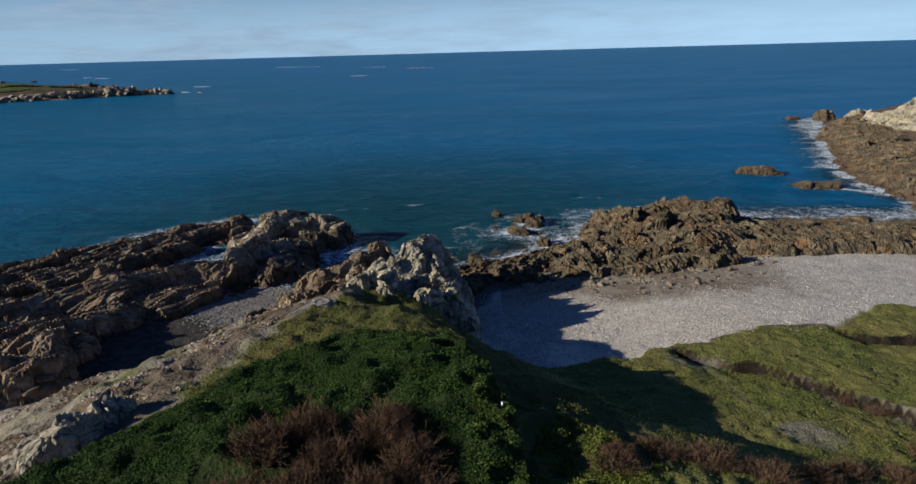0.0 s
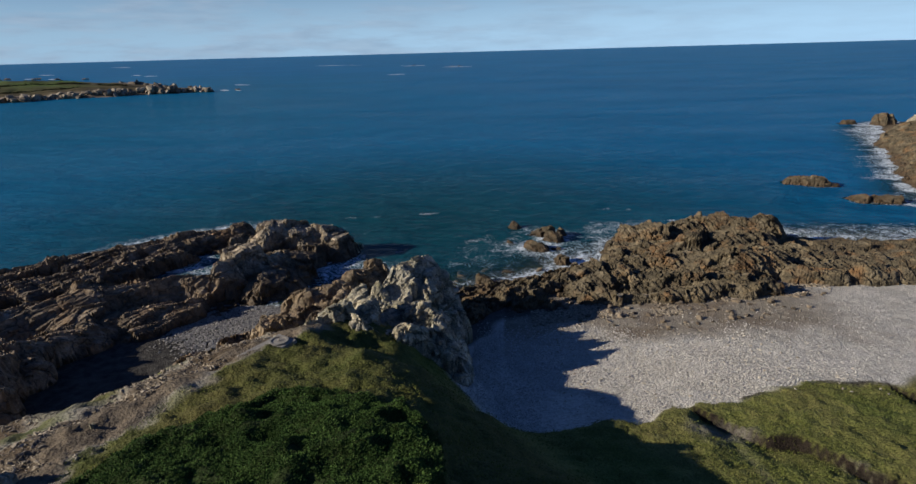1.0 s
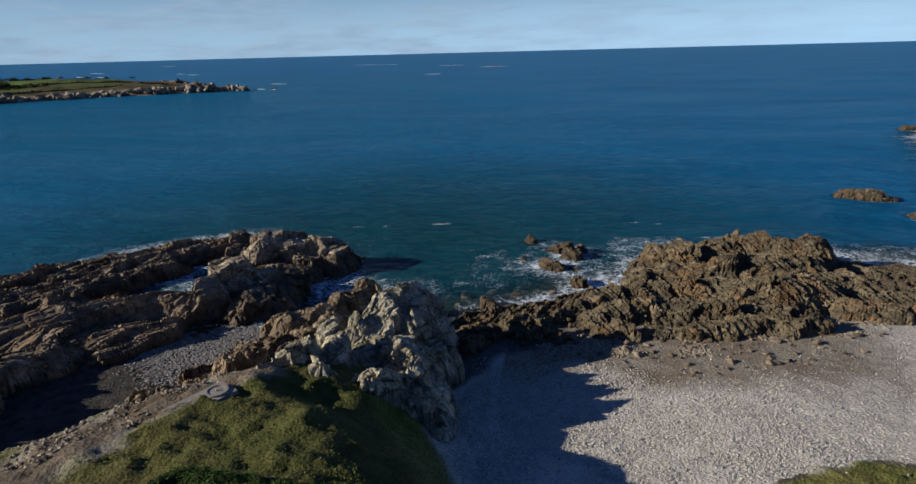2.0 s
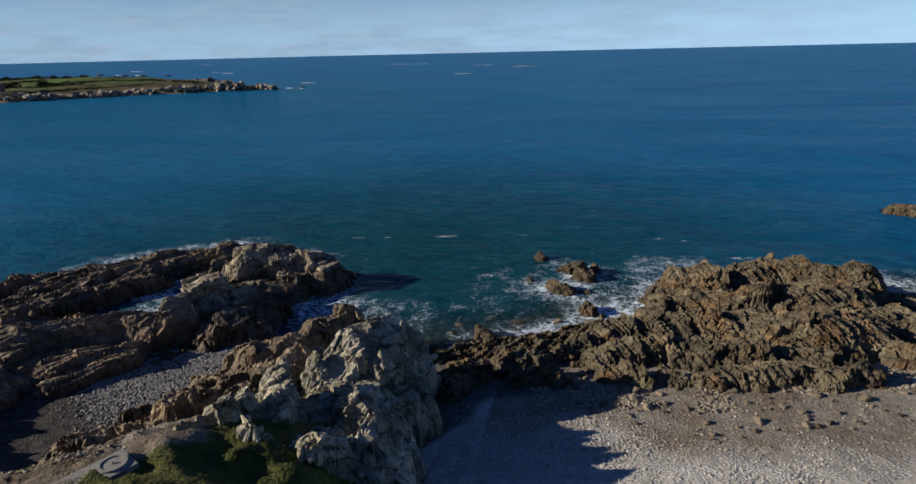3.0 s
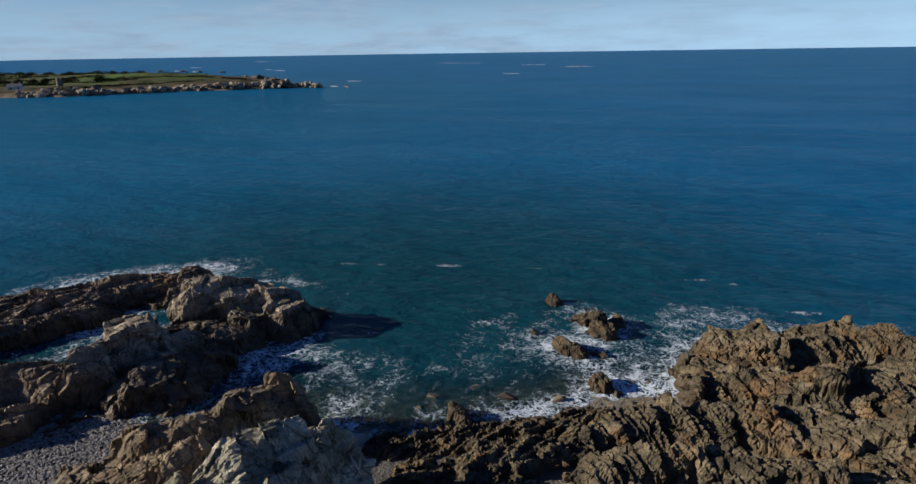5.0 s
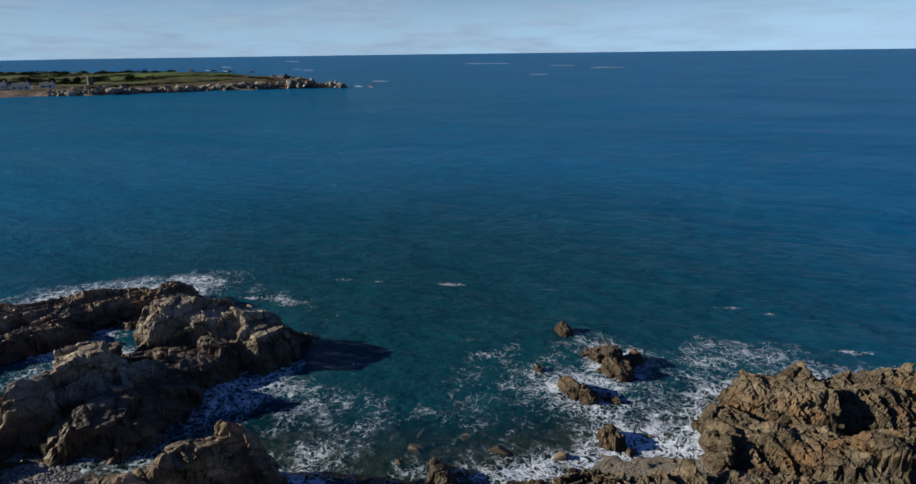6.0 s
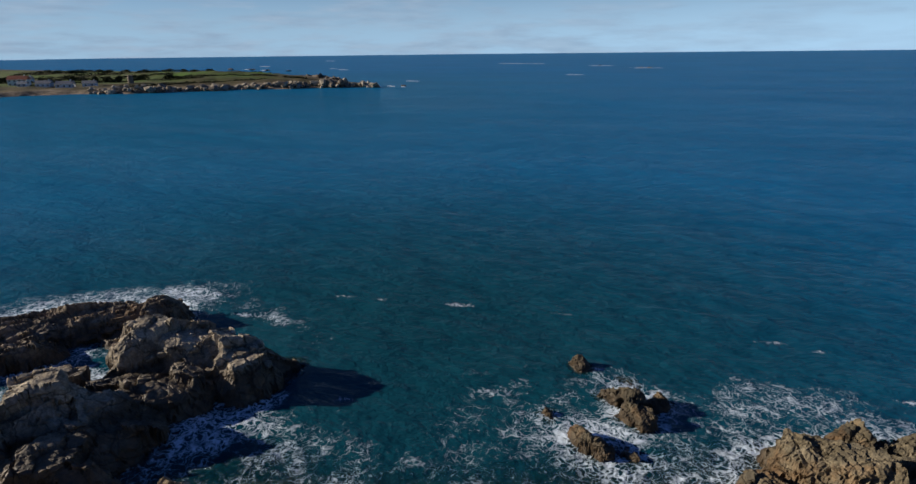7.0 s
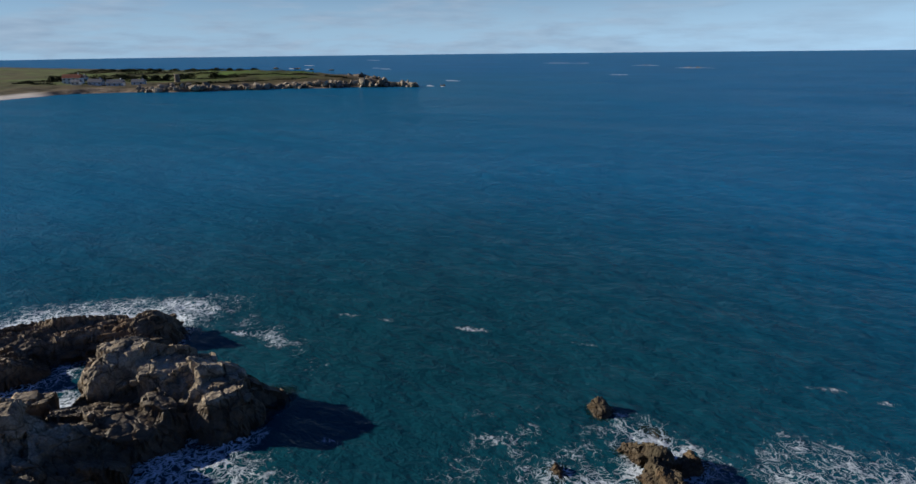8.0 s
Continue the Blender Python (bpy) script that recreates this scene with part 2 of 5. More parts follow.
# ---- rocks: ridges of (x, y, height, half width) joined two by two ----
OUTCROPS = [
    # name, label, pale or brown, spacing, size of blocks, ridges
    ("headland_crag", "pale grey jointed granite crag at the headland's end", "pale", 0.10, 2.6, 1.0, 3.6, (
        (-7.6, 62.6, 7.6, 1.9, -5.8, 64.4, 8.9, 2.0), (-5.6, 64.8, 9.0, 2.0, -3.4, 67.8, 8.0, 2.0), (-5.2, 64.0, 8.2, 2.0, -2.6, 64.8, 7.6, 1.9),
        (-4.8, 69.8, 6.4, 1.4, -2.2, 70.6, 6.4, 1.3), (-2.2, 66.0, 6.0, 1.8, -1.4, 69.6, 4.8, 1.6), (-8.7, 58.6, 9.2, 1.5, -7.0, 56.2, 9.4, 1.3),
        (-6.9, 51.9, 9.4, 0.9, -5.2, 52.4, 8.8, 0.9), (-3.4, 52.8, 9.2, 1.0, -2.2, 53.4, 9.2, 1.0), (-1.2, 54.4, 7.2, 1.4, 0.2, 55.6, 8.0, 1.0), (-2.4, 57.2, 8.6, 1.3, -1.2, 57.0, 8.0, 1.2),
        (-5.0, 53.4, 7.4, 1.8, -1.0, 57.0, 6.6, 2.0), (-3.0, 58.0, 7.4, 1.8, -3.4, 62.0, 6.8, 2.2), (-6.2, 57.4, 7.0, 2.0, -5.6, 61.4, 6.8, 2.2), (-10.4, 50.8, 9.8, 1.1, -8.6, 55.0, 10.0, 1.4),
        (-0.4, 58.0, 5.8, 1.7, -0.6, 65.0, 4.8, 1.6), (0.9, 53.6, 5.2, 1.4, 0.6, 58.6, 4.4, 1.5))),
    ("stack_rock", "brown jointed granite ridge with a leaning spire", "tan", 0.12, 2.6, 0.75, 2.6, (
        (-19.6, 69.2, 3.0, 1.8, -17.6, 69.6, 4.3, 1.8), (-17.6, 69.6, 4.2, 1.8, -13.8, 72.8, 4.5, 2.0), (-13.8, 73.0, 4.5, 2.0, -11.8, 77.0, 4.8, 2.4), (-13.5, 73.1, 5.9, 0.8, -13.3, 73.5, 5.9, 0.7),
        (-11.4, 77.2, 4.2, 2.2, -9.6, 77.8, 2.8, 1.8), (-18.0, 66.0, 3.0, 2.4, -12.4, 68.6, 4.2, 2.4), (-21.5, 67.0, 1.8, 1.8, -18.0, 66.0, 2.8, 2.2), (-16.6, 69.4, 3.4, 2.0, -12.2, 71.4, 3.2, 2.0))),
    ("sea_crag", "tall grey-brown granite crag with a sunlit top beside the sea", "mid", 0.13, 3.0, 0.9, 3.4, (
        (-32.2, 90.8, 5.3, 2.2, -29.6, 92.2, 5.6, 2.5), (-28.6, 92.5, 5.3, 2.4, -25.4, 94.2, 4.8, 2.6), (-24.6, 94.3, 4.5, 2.5, -20.8, 93.8, 3.9, 2.6), (-33.4, 82.6, 4.7, 1.7, -29.9, 82.3, 5.6, 2.8),
        (-31.4, 77.6, 4.4, 2.6, -30.0, 82.0, 5.2, 3.0), (-33.6, 85.4, 3.2, 2.4, -30.0, 88.0, 2.8, 3.2), (-28.0, 84.0, 3.0, 3.2, -25.0, 90.0, 2.6, 3.4), (-26.4, 79.8, 2.9, 3.4, -23.6, 84.0, 1.4, 3.0),
        (-28.0, 77.6, 3.0, 2.6, -23.6, 78.6, 1.6, 2.8), (-21.6, 95.6, 2.4, 2.6, -20.6, 98.0, 0.9, 2.2), (-30.6, 86.0, 3.2, 2.8, -26.0, 88.0, 2.6, 3.2))),
    ("reef", "low dark brown layered rock reef washed by waves", "brown", 0.16, 3.2, 0.7, 2.4, (
        (-70, 78, 1.8, 5.0, -56, 87.5, 2.4, 4.6), (-56, 87.5, 2.4, 4.6, -46.5, 96.5, 2.2, 4.2), (-46.5, 96.5, 2.3, 3.8, -39.8, 101.8, 2.5, 2.8), (-53, 80.5, 2.2, 3.8, -46.0, 89.5, 1.8, 3.4),
        (-66, 72, 2.2, 4.4, -53, 80.5, 2.2, 4.0), (-60, 83, 2.0, 4.0, -50, 91, 1.9, 4.0), (-41.0, 96.0, 1.4, 1.8, -37.6, 98.4, 1.6, 1.6))),
    ("rock_ledge", "brown sloping rock ledge beside a tidal gully", "brown", 0.15, 4.0, 0.6, 2.2, (
        (-50, 65, 3.7, 4.0, -44.5, 70.5, 3.9, 3.6), (-44.5, 70.5, 3.6, 3.6, -36.0, 75.5, 2.9, 3.6), (-36.0, 75.5, 2.8, 3.4, -31.0, 77.5, 3.0, 3.2), (-44, 65.5, 2.8, 3.8, -33.5, 69.6, 2.0, 3.8),
        (-33.5, 69.6, 1.9, 3.4, -28.6, 73.4, 1.9, 2.6), (-60, 60, 3.2, 4.4, -50, 65, 3.6, 4.2), (-42.5, 56.5, 3.6, 3.4, -41.0, 62.0, 3.0, 3.6), (-36, 64.6, 1.5, 2.6, -31.4, 67.6, 1.3, 2.4))),
    ("dark_ledge", "dark weathered rock ledge above a shaded inlet", "brown", 0.16, 2.6, 0.6, 2.6, (
        (-53, 53, 4.0, 4.2, -44, 55.5, 4.2, 3.4), (-44, 55.5, 4.2, 3.2, -39.0, 53.6, 4.7, 2.6), (-48, 49, 4.4, 3.6, -39.6, 51.0, 5.0, 2.8), (-44, 45.0, 5.2, 2.6, -37, 47.2, 5.0, 2.2),
        (-60, 46, 4.2, 4.0, -50, 46, 4.6, 3.6))),
    ("shore_ledge", "dark low rock ledge at the head of the cove", "rust", 0.13, 1.6, 0.6, 2.4, (
        (-2.5, 77, 0.9, 2.2, 4, 80.2, 0.9, 2.2), (4, 80.2, 0.9, 2.2, 12.5, 84.5, 1.2, 2.6), (0.5, 70.5, 2.4, 2.2, 2.5, 74.0, 1.8, 2.4), (1, 74.5, 1.5, 2.0, 8.5, 76.5, 1.9, 2.2), (6.5, 72.8, 2.1, 1.3, 10.5, 73.8, 2.2, 1.2), (5.5, 77.5, 1.6, 2.0, 12.0, 79.5, 2.2, 2.2))),
    ("rock_shelf", "broad brown rock shelf edged with surf", "rust", 0.35, 5.0, 1.2, 2.0, (
        (96, 110, 2.2, 11, 100, 135, 2.4, 12), (100, 135, 2.4, 12, 116, 168, 2.6, 13), (116, 168, 2.6, 13, 130, 200, 2.8, 13), (130, 200, 2.6, 10, 141, 222, 2.2, 7), (112, 120, 3.0, 14, 128, 160, 3.4, 14))),
    ("granite_bluff", "pale granite bluff at the end of the bay", "pale", 0.32, 4.6, 1.2, 3.0, (
        (141, 208, 5.6, 6, 152, 203, 9.0, 9), (152, 203, 9.0, 9, 166, 214, 10.6, 11), (166, 214, 10.6, 11, 182, 206, 10.0, 11), (143, 224, 4.6, 3.6, 147, 226, 4.2, 3.4), (136, 205, 2.8, 4, 150, 190, 4.4, 6), (150, 190, 5.0, 6, 172, 186, 6.8, 8))),
    ("islet", "squat tan rock stack off the far point", "rust", 0.3, 2.4, 0.6, 4.0, ((138, 236, 3.6, 2.6, 141, 236, 3.4, 2.4),)),
    ("islet", "small dark rock in a ring of surf", "rust", 0.3, 2.0, 0.4, 3.0, ((128, 240, 1.2, 1.8, 131, 240, 1.2, 1.8),)),
    ("flank_outcrop", "pale broken granite outcrop on the headland's worn slope", "pale", 0.12, 1.5, 0.7, 2.8, (
        (-25.0, 26.3, 9.2, 2.6, -21.0, 28.2, 11.6, 1.9), (-21.0, 28.2, 11.5, 1.5, -20.2, 30.8, 11.2, 1.2), (-28, 23.5, 8.2, 2.4, -25, 26.3, 9.2, 2.4))),
    ("flank_outcrop", "cluster of pale granite blocks on a soil slope", "pale", 0.11, 1.2, 0.6, 2.8, ((-18.6, 40.6, 9.2, 1.0, -17.0, 41.6, 9.8, 0.8),)),
    ("flank_outcrop", "split pale granite block half sunk in soil", "pale", 0.11, 1.2, 0.6, 2.8, ((-20.0, 37.4, 10.0, 1.2, -18.8, 36.4, 10.6, 1.1),)),
    ("flank_outcrop", "line of pale granite slabs along the turf's edge", "pale", 0.11, 1.4, 0.6, 2.8, ((-14.0, 47.6, 9.5, 0.7, -12.0, 50.2, 9.3, 0.9), (-11.4, 50.8, 9.3, 0.9, -9.8, 53.6, 9.0, 1.1))),
    ("cliff_outcrop", "weathered brown granite blocks below the turf edge", "tan", 0.12, 1.5, 0.7, 2.6, ((-22.8, 53.0, 4.9, 1.2, -20.6, 55.2, 5.2, 1.3), (-18.6, 58.6, 5.2, 1.3, -16.8, 60.5, 5.4, 1.6))),
    ("cliff_outcrop", "brown broken rock at the foot of the headland", "brown", 0.13, 1.7, 0.7, 2.6, (
        (-12.2, 57.6, 7.0, 2.0, -9.4, 62.8, 6.4, 2.2), (-13.2, 60.5, 5.8, 2.0, -10.8, 64.2, 5.2, 2.2), (-21.5, 60.5, 2.8, 2.2, -17.2, 63.5, 4.2, 2.4), (-17.2, 63.5, 4.2, 2.2, -12.5, 62.5, 5.0, 2.0), (-25.5, 57, 2.4, 1.5, -21.5, 60.5, 2.8, 1.9))),
    ("broad_reef", "broad brown and orange fractured rock reef beside the beach", "rust", 0.12, 2.7, 0.72, 1.7, (
        (22.4, 100.5, 1.9, 2.4, 26.5, 98.5, 3.2, 3.4), (26.5, 98.5, 3.2, 3.6, 33.0, 99.5, 3.4, 4.0), (21.6, 96.0, 1.3, 2.4, 23.0, 91.0, 1.5, 2.6), (15.0, 74.6, 2.3, 1.6, 24.0, 75.2, 2.5, 2.0), (24.0, 75.6, 2.5, 2.2, 36.0, 76.8, 2.7, 2.2), (36.4, 100.4, 4.5, 3.4, 44.2, 98.0, 4.8, 3.4), (28.0, 103.6, 2.0, 2.4, 36.0, 103.2, 2.9, 2.8),
        (31.3, 91.0, 4.0, 4.6, 41.0, 94.0, 3.9, 4.6), (24.5, 93.5, 2.0, 3.6, 31.0, 91.0, 3.6, 4.2), (33.8, 83.8, 4.2, 4.2, 40.0, 86.0, 3.3, 4.8), (25.8, 85.8, 2.8, 4.0, 33.8, 83.8, 4.1, 4.2),
        (17.8, 84.7, 2.2, 3.2, 25.8, 86.0, 2.8, 3.6), (12.5, 81.0, 1.9, 2.4, 17.8, 84.7, 2.2, 2.8), (13.5, 77.5, 2.5, 2.6, 18.0, 79.5, 2.9, 3.0), (18.0, 79.5, 2.8, 3.0, 26.0, 79.2, 2.8, 3.4),
        (26.0, 79.0, 2.7, 2.6, 34.0, 79.0, 3.0, 3.0), (36.6, 76.6, 2.8, 1.5, 38.6, 77.0, 2.6, 1.4), (36.0, 88.0, 3.2, 4.0, 45.0, 90.0, 2.6, 4.2))),
    ("low_reef", "flat brown rock reef with weed beside the bay", "rust", 0.22, 2.8, 0.5, 2.2, (
        (44, 88, 2.2, 5.6, 58, 89, 2.0, 6.4), (58, 89, 2.0, 6.4, 74, 91, 2.1, 7.0), (74, 91, 2.1, 7.0, 98, 98, 2.4, 9.0), (47, 97, 1.3, 4.0, 66, 97, 1.2, 3.8), (42, 82, 2.6, 3.0, 54, 82, 2.6, 3.4), (54, 82, 2.6, 3.2, 68, 81, 2.6, 3.8), (86, 106, 0.9, 4.0, 96, 112, 1.0, 5.0))),
    ("islet", "wave-washed brown rock islet in white foam", "rust", 0.09, 1.6, 0.4, 2.4, (
        (9.0, 104.6, 0.5, 0.9, 10.6, 104.0, 0.9, 1.0), (11.0, 104.6, 1.3, 1.1, 12.2, 103.4, 1.9, 1.3), (12.6, 103.4, 1.6, 1.2, 14.4, 105.2, 1.0, 1.2), (11.2, 101.8, 1.3, 1.1, 12.8, 101.4, 1.1, 1.1), (10.8, 108.0, 0.5, 0.8, 11.6, 107.8, 0.4, 0.7))),
    ("islet", "brown rock islet awash off the cove", "rust", 0.09, 1.6, 0.35, 2.4, ((8.4, 98.2, 0.7, 1.1, 9.4, 97.2, 1.2, 1.2), (9.6, 97.0, 1.2, 1.2, 10.8, 96.0, 0.9, 1.2), (12.7, 96.8, 0.4, 0.8, 13.4, 96.6, 0.4, 0.7))),
    ("sea_rock", "single upright rust-brown rock out in the sea", "rust", 0.09, 1.1, 0.2, 2.8, ((6.0, 109.4, 1.3, 1.1, 6.8, 109.0, 1.2, 1.05),)),
    ("sea_rock", "small pointed rock tip breaking the water", "rust", 0.09, 1.0, 0.3, 2.6, ((5.4, 99.9, 0.7, 0.8, 5.9, 99.1, 0.4, 0.7),)),
    ("shore_boulder", "rounded brown boulder at the water's edge", "rust", 0.09, 1.2, 0.3, 3.4, ((1.7, 82.9, 1.2, 1.3, 2.3, 82.4, 1.0, 1.2),)),
    ("shore_boulder", "brown boulder wet with spray by the reef", "rust", 0.09, 1.3, 0.35, 3.2, ((13.2, 91.7, 1.0, 1.2, 14.0, 91.0, 0.8, 1.1),)),
    ("bay_islet", "long flat-topped tan rock islet in the bay", "rust", 0.2, 2.0, 0.45, 3.4, ((66.8, 142.6, 1.2, 1.9, 72.0, 140.2, 1.4, 2.0), (72.6, 139.8, 0.7, 1.4, 74.6, 139.0, 0.4, 1.0))),
    ("bay_islet", "low brown rock islet with surf round it", "rust", 0.2, 2.0, 0.4, 3.0, ((73.4, 127.2, 0.8, 2.2, 79.2, 126.2, 1.0, 2.4),)),
]


def ridge_height(x, y, ridges, power, seed):
    warp = 0.6
    wx = x + warp * fbm(x / 3.4, y / 3.4, seed + 300, 3)
    wy = y + warp * fbm(x / 3.4, y / 3.4, seed + 310, 3)
    h = np.full(x.shape, -6.0)
    for x0, y0, z0, w0, x1, y1, z1, w1 in ridges:
        dx, dy = x1 - x0, y1 - y0
        t = np.clip(((wx - x0) * dx + (wy - y0) * dy) / (dx * dx + dy * dy), 0, 1)
        d = np.hypot(wx - x0 - t * dx, wy - y0 - t * dy)
        w, z = w0 + t * (w1 - w0), z0 + t * (z1 - z0)
        h = np.maximum(h, z - (z + 2.4) * (d / (w * 1.16)) ** (power * 1.35))
    return h


def rock_z(x, y, spec, seed):
    name, label, tint, step, size, amp, power, ridges = spec
    h = ridge_height(x, y, ridges, power, seed)
    full = jointed(x, y, seed, 53.0 if x.mean() < 5 else 128.0, size, amp, lambda a, b: np.maximum(ridge_height(a, b, ridges, power, seed), -3.0), tint in ("pale", "mid", "tan"))
    return np.where(h < -4, h, full)

# ---- materials ----


class Mat:
    """A small helper round one material's nodes."""

    def __init__(self, name, rough=0.8, spec=0.3):
        self.m = bpy.data.materials.new(name)
        self.m.use_nodes = True
        self.nt = self.m.node_tree
        self.b = self.nt.nodes["Principled BSDF"]
        self.b.inputs["Roughness"].default_value = rough
        self.b.inputs["Specular IOR Level"].default_value = spec
        self.pos = self.nt.nodes.new("ShaderNodeNewGeometry").outputs["Position"]

    def link(self, a, b):
        self.nt.links.new(a, b)

    def noise(self, size, detail=5, rough=0.55, stretch=None, distort=0.0):
        n = self.nt.nodes.new("ShaderNodeTexNoise")
        n.inputs["Scale"].default_value = 1.0 / size
        n.inputs["Detail"].default_value = detail
        n.inputs["Roughness"].default_value = rough
        n.inputs["Distortion"].default_value = distort
        src = self.pos
        if stretch:
            mp = self.nt.nodes.new("ShaderNodeMapping")
            mp.inputs["Scale"].default_value = stretch[:3]
            mp.inputs["Rotation"].default_value = (0, 0, radians(stretch[3]) if len(stretch) > 3 else 0)
            self.link(self.pos, mp.inputs["Vector"])
            src = mp.outputs["Vector"]
        self.link(src, n.inputs["Vector"])
        return n.outputs["Fac"]

    def voronoi(self, size, feature="F1", out="Distance", stretch=None):
        n = self.nt.nodes.new("ShaderNodeTexVoronoi")
        n.feature = feature
        n.inputs["Scale"].default_value = 1.0 / size
        self.link(self.pos, n.inputs["Vector"])
        return n.outputs[out]

    def ramp(self, fac, *stops):
        r = self.nt.nodes.new("ShaderNodeValToRGB")
        els = r.color_ramp.elements
        while len(els) < len(stops):
            els.new(0.5)
        for e, (p, c) in zip(els, stops):
            e.position = p
            e.color = (c, c, c, 1) if isinstance(c, (int, float)) else (*c, 1)
        self.link(fac, r.inputs["Fac"])
        return r.outputs["Color"]

    def mix(self, fac, a, b, mode="MIX"):
        n = self.nt.nodes.new("ShaderNodeMixRGB")
        n.blend_type = mode
        for sock, v in ((n.inputs["Fac"], fac), (n.inputs["Color1"], a), (n.inputs["Color2"], b)):
            if isinstance(v, (int, float)):
                sock.default_value = v if sock.type == "VALUE" else (v, v, v, 1)
            elif isinstance(v, tuple):
                sock.default_value = (*v, 1)
            else:
                self.link(v, sock)
        return n.outputs["Color"]

    def math(self, op, a, b=0.0, c=0.0):
        n = self.nt.nodes.new("ShaderNodeMath")
        n.operation = op
        for sock, v in zip(n.inputs, (a, b, c)):
            if isinstance(v, (int, float)):
                sock.default_value = v
            else:
                self.link(v, sock)
        return n.outputs[0]

    def attr(self, name):
        n = self.nt.nodes.new("ShaderNodeAttribute")
        n.attribute_name = name
        return n.outputs["Fac"]

    def random(self):
        return self.nt.nodes.new("ShaderNodeObjectInfo").outputs["Random"]

    def island(self):
        return self.nt.nodes.new("ShaderNodeNewGeometry").outputs["Random Per Island"]

    def height(self):
        n = self.nt.nodes.new("ShaderNodeSeparateXYZ")
        self.link(self.pos, n.inputs[0])
        return n.outputs["Z"]

    def bump(self, h, strength=0.5, distance=0.05, normal=None):
        n = self.nt.nodes.new("ShaderNodeBump")
        n.inputs["Strength"].default_value = strength
        n.inputs["Distance"].default_value = distance
        self.link(h, n.inputs["Height"])
        if normal is not None:
            self.link(normal, n.inputs["Normal"])
        self.link(n.outputs[0], self.b.inputs["Normal"])
        return n.outputs[0]

    def color(self, c):
        if isinstance(c, tuple):
            self.b.inputs["Base Color"].default_value = (*c, 1)
        else:
            self.link(c, self.b.inputs["Base Color"])
        return self.m


def rock_material(name, low, mid, high, rust, tide, relief=0.16):
    """Granite: grain, stains, orange iron and lichen patches, and the brown weed band that the tide leaves."""
    k = Mat(name, 0.82, 0.25)
    a = k.ramp(k.noise(1.9, 6, 0.62), (0.28, low), (0.5, mid), (0.72, high))
    grain = k.ramp(k.noise(0.16, 5, 0.7), (0.3, 0.45), (0.62, 1.25))
    a = k.mix(0.75, a, grain, "MULTIPLY")
    a = k.mix(k.math("MULTIPLY", k.ramp(k.noise(3.1, 5, 0.6), (0.52, 0.0), (0.68, 1.0)), rust[3]), a, rust[:3])
    dark = k.ramp(k.noise(0.7, 5, 0.65), (0.34, 1.0), (0.47, 0.0))
    a = k.mix(k.math("MULTIPLY", dark, 0.42), a, tuple(0.35 * v for v in low))
    warp = k.nt.nodes.new("ShaderNodeTexNoise")
    warp.inputs["Scale"].default_value, warp.inputs["Detail"].default_value = 0.7, 3
    k.link(k.pos, warp.inputs["Vector"])
    bend = k.nt.nodes.new("ShaderNodeVectorMath")
    bend.operation = "MULTIPLY_ADD"
    bend.inputs[1].default_value = (1.3, 1.3, 1.3)
    k.link(warp.outputs["Color"], bend.inputs[0])
    k.link(k.pos, bend.inputs[2])
    turn = k.nt.nodes.new("ShaderNodeMapping")
    turn.inputs["Rotation"].default_value = (0.35, 0.2, radians(53))
    turn.inputs["Scale"].default_value = (0.55, 1.0, 0.9)
    k.link(bend.outputs[0], turn.inputs["Vector"])
    cracks = []
    for size, thin in ((2.1, 0.035), (0.75, 0.05)):
        v = k.nt.nodes.new("ShaderNodeTexVoronoi")
        v.feature = "DISTANCE_TO_EDGE"
        v.inputs["Scale"].default_value = 1 / size
        k.link(turn.outputs["Vector"], v.inputs["Vector"])
        cracks.append(k.ramp(v.outputs["Distance"], (0.0, 0.0), (thin, 1.0)))
    blocks = k.nt.nodes.new("ShaderNodeTexVoronoi")
    blocks.inputs["Scale"].default_value = 1 / 1.3
    k.link(turn.outputs["Vector"], blocks.inputs["Vector"])
    tone = k.nt.nodes.new("ShaderNodeSeparateColor")
    k.link(blocks.outputs["Color"], tone.inputs[0])
    a = k.mix(1.0, a, k.ramp(tone.outputs[0], (0.0, (0.70, 0.72, 0.74)), (0.55, (1.0, 1.0, 1.0)), (1.0, (1.26, 1.22, 1.14))), "MULTIPLY")
    joint = k.math("MULTIPLY", cracks[0], k.math("ADD", 0.66, k.math("MULTIPLY", cracks[1], 0.34)))
    a = k.mix(1.0, a, k.ramp(joint, (0.0, 0.42), (0.9, 1.0)), "MULTIPLY")
    z = k.math("ADD", k.height(), k.math("MULTIPLY", k.math("SUBTRACT", k.noise(2.4, 4), 0.5), 1.6))
    wet = k.nt.nodes.new("ShaderNodeMapRange")
    wet.inputs["From Min"].default_value, wet.inputs["From Max"].default_value = tide, tide - 1.3
    k.link(z, wet.inputs["Value"])
    weed = k.ramp(k.noise(0.9, 6, 0.68), (0.36, (0.020, 0.016, 0.011)), (0.68, (0.100, 0.064, 0.034)))
    a = k.mix(k.math("MULTIPLY", wet.outputs[0], 0.84), a, weed)
    rough = k.math("SUBTRACT", 0.86, k.math("MULTIPLY", wet.outputs[0], 0.3))
    k.link(rough, k.b.inputs["Roughness"])
    h = k.math("ADD", k.math("MULTIPLY", k.noise(0.5, 6, 0.65), 1.0), k.math("MULTIPLY", joint, 0.9))
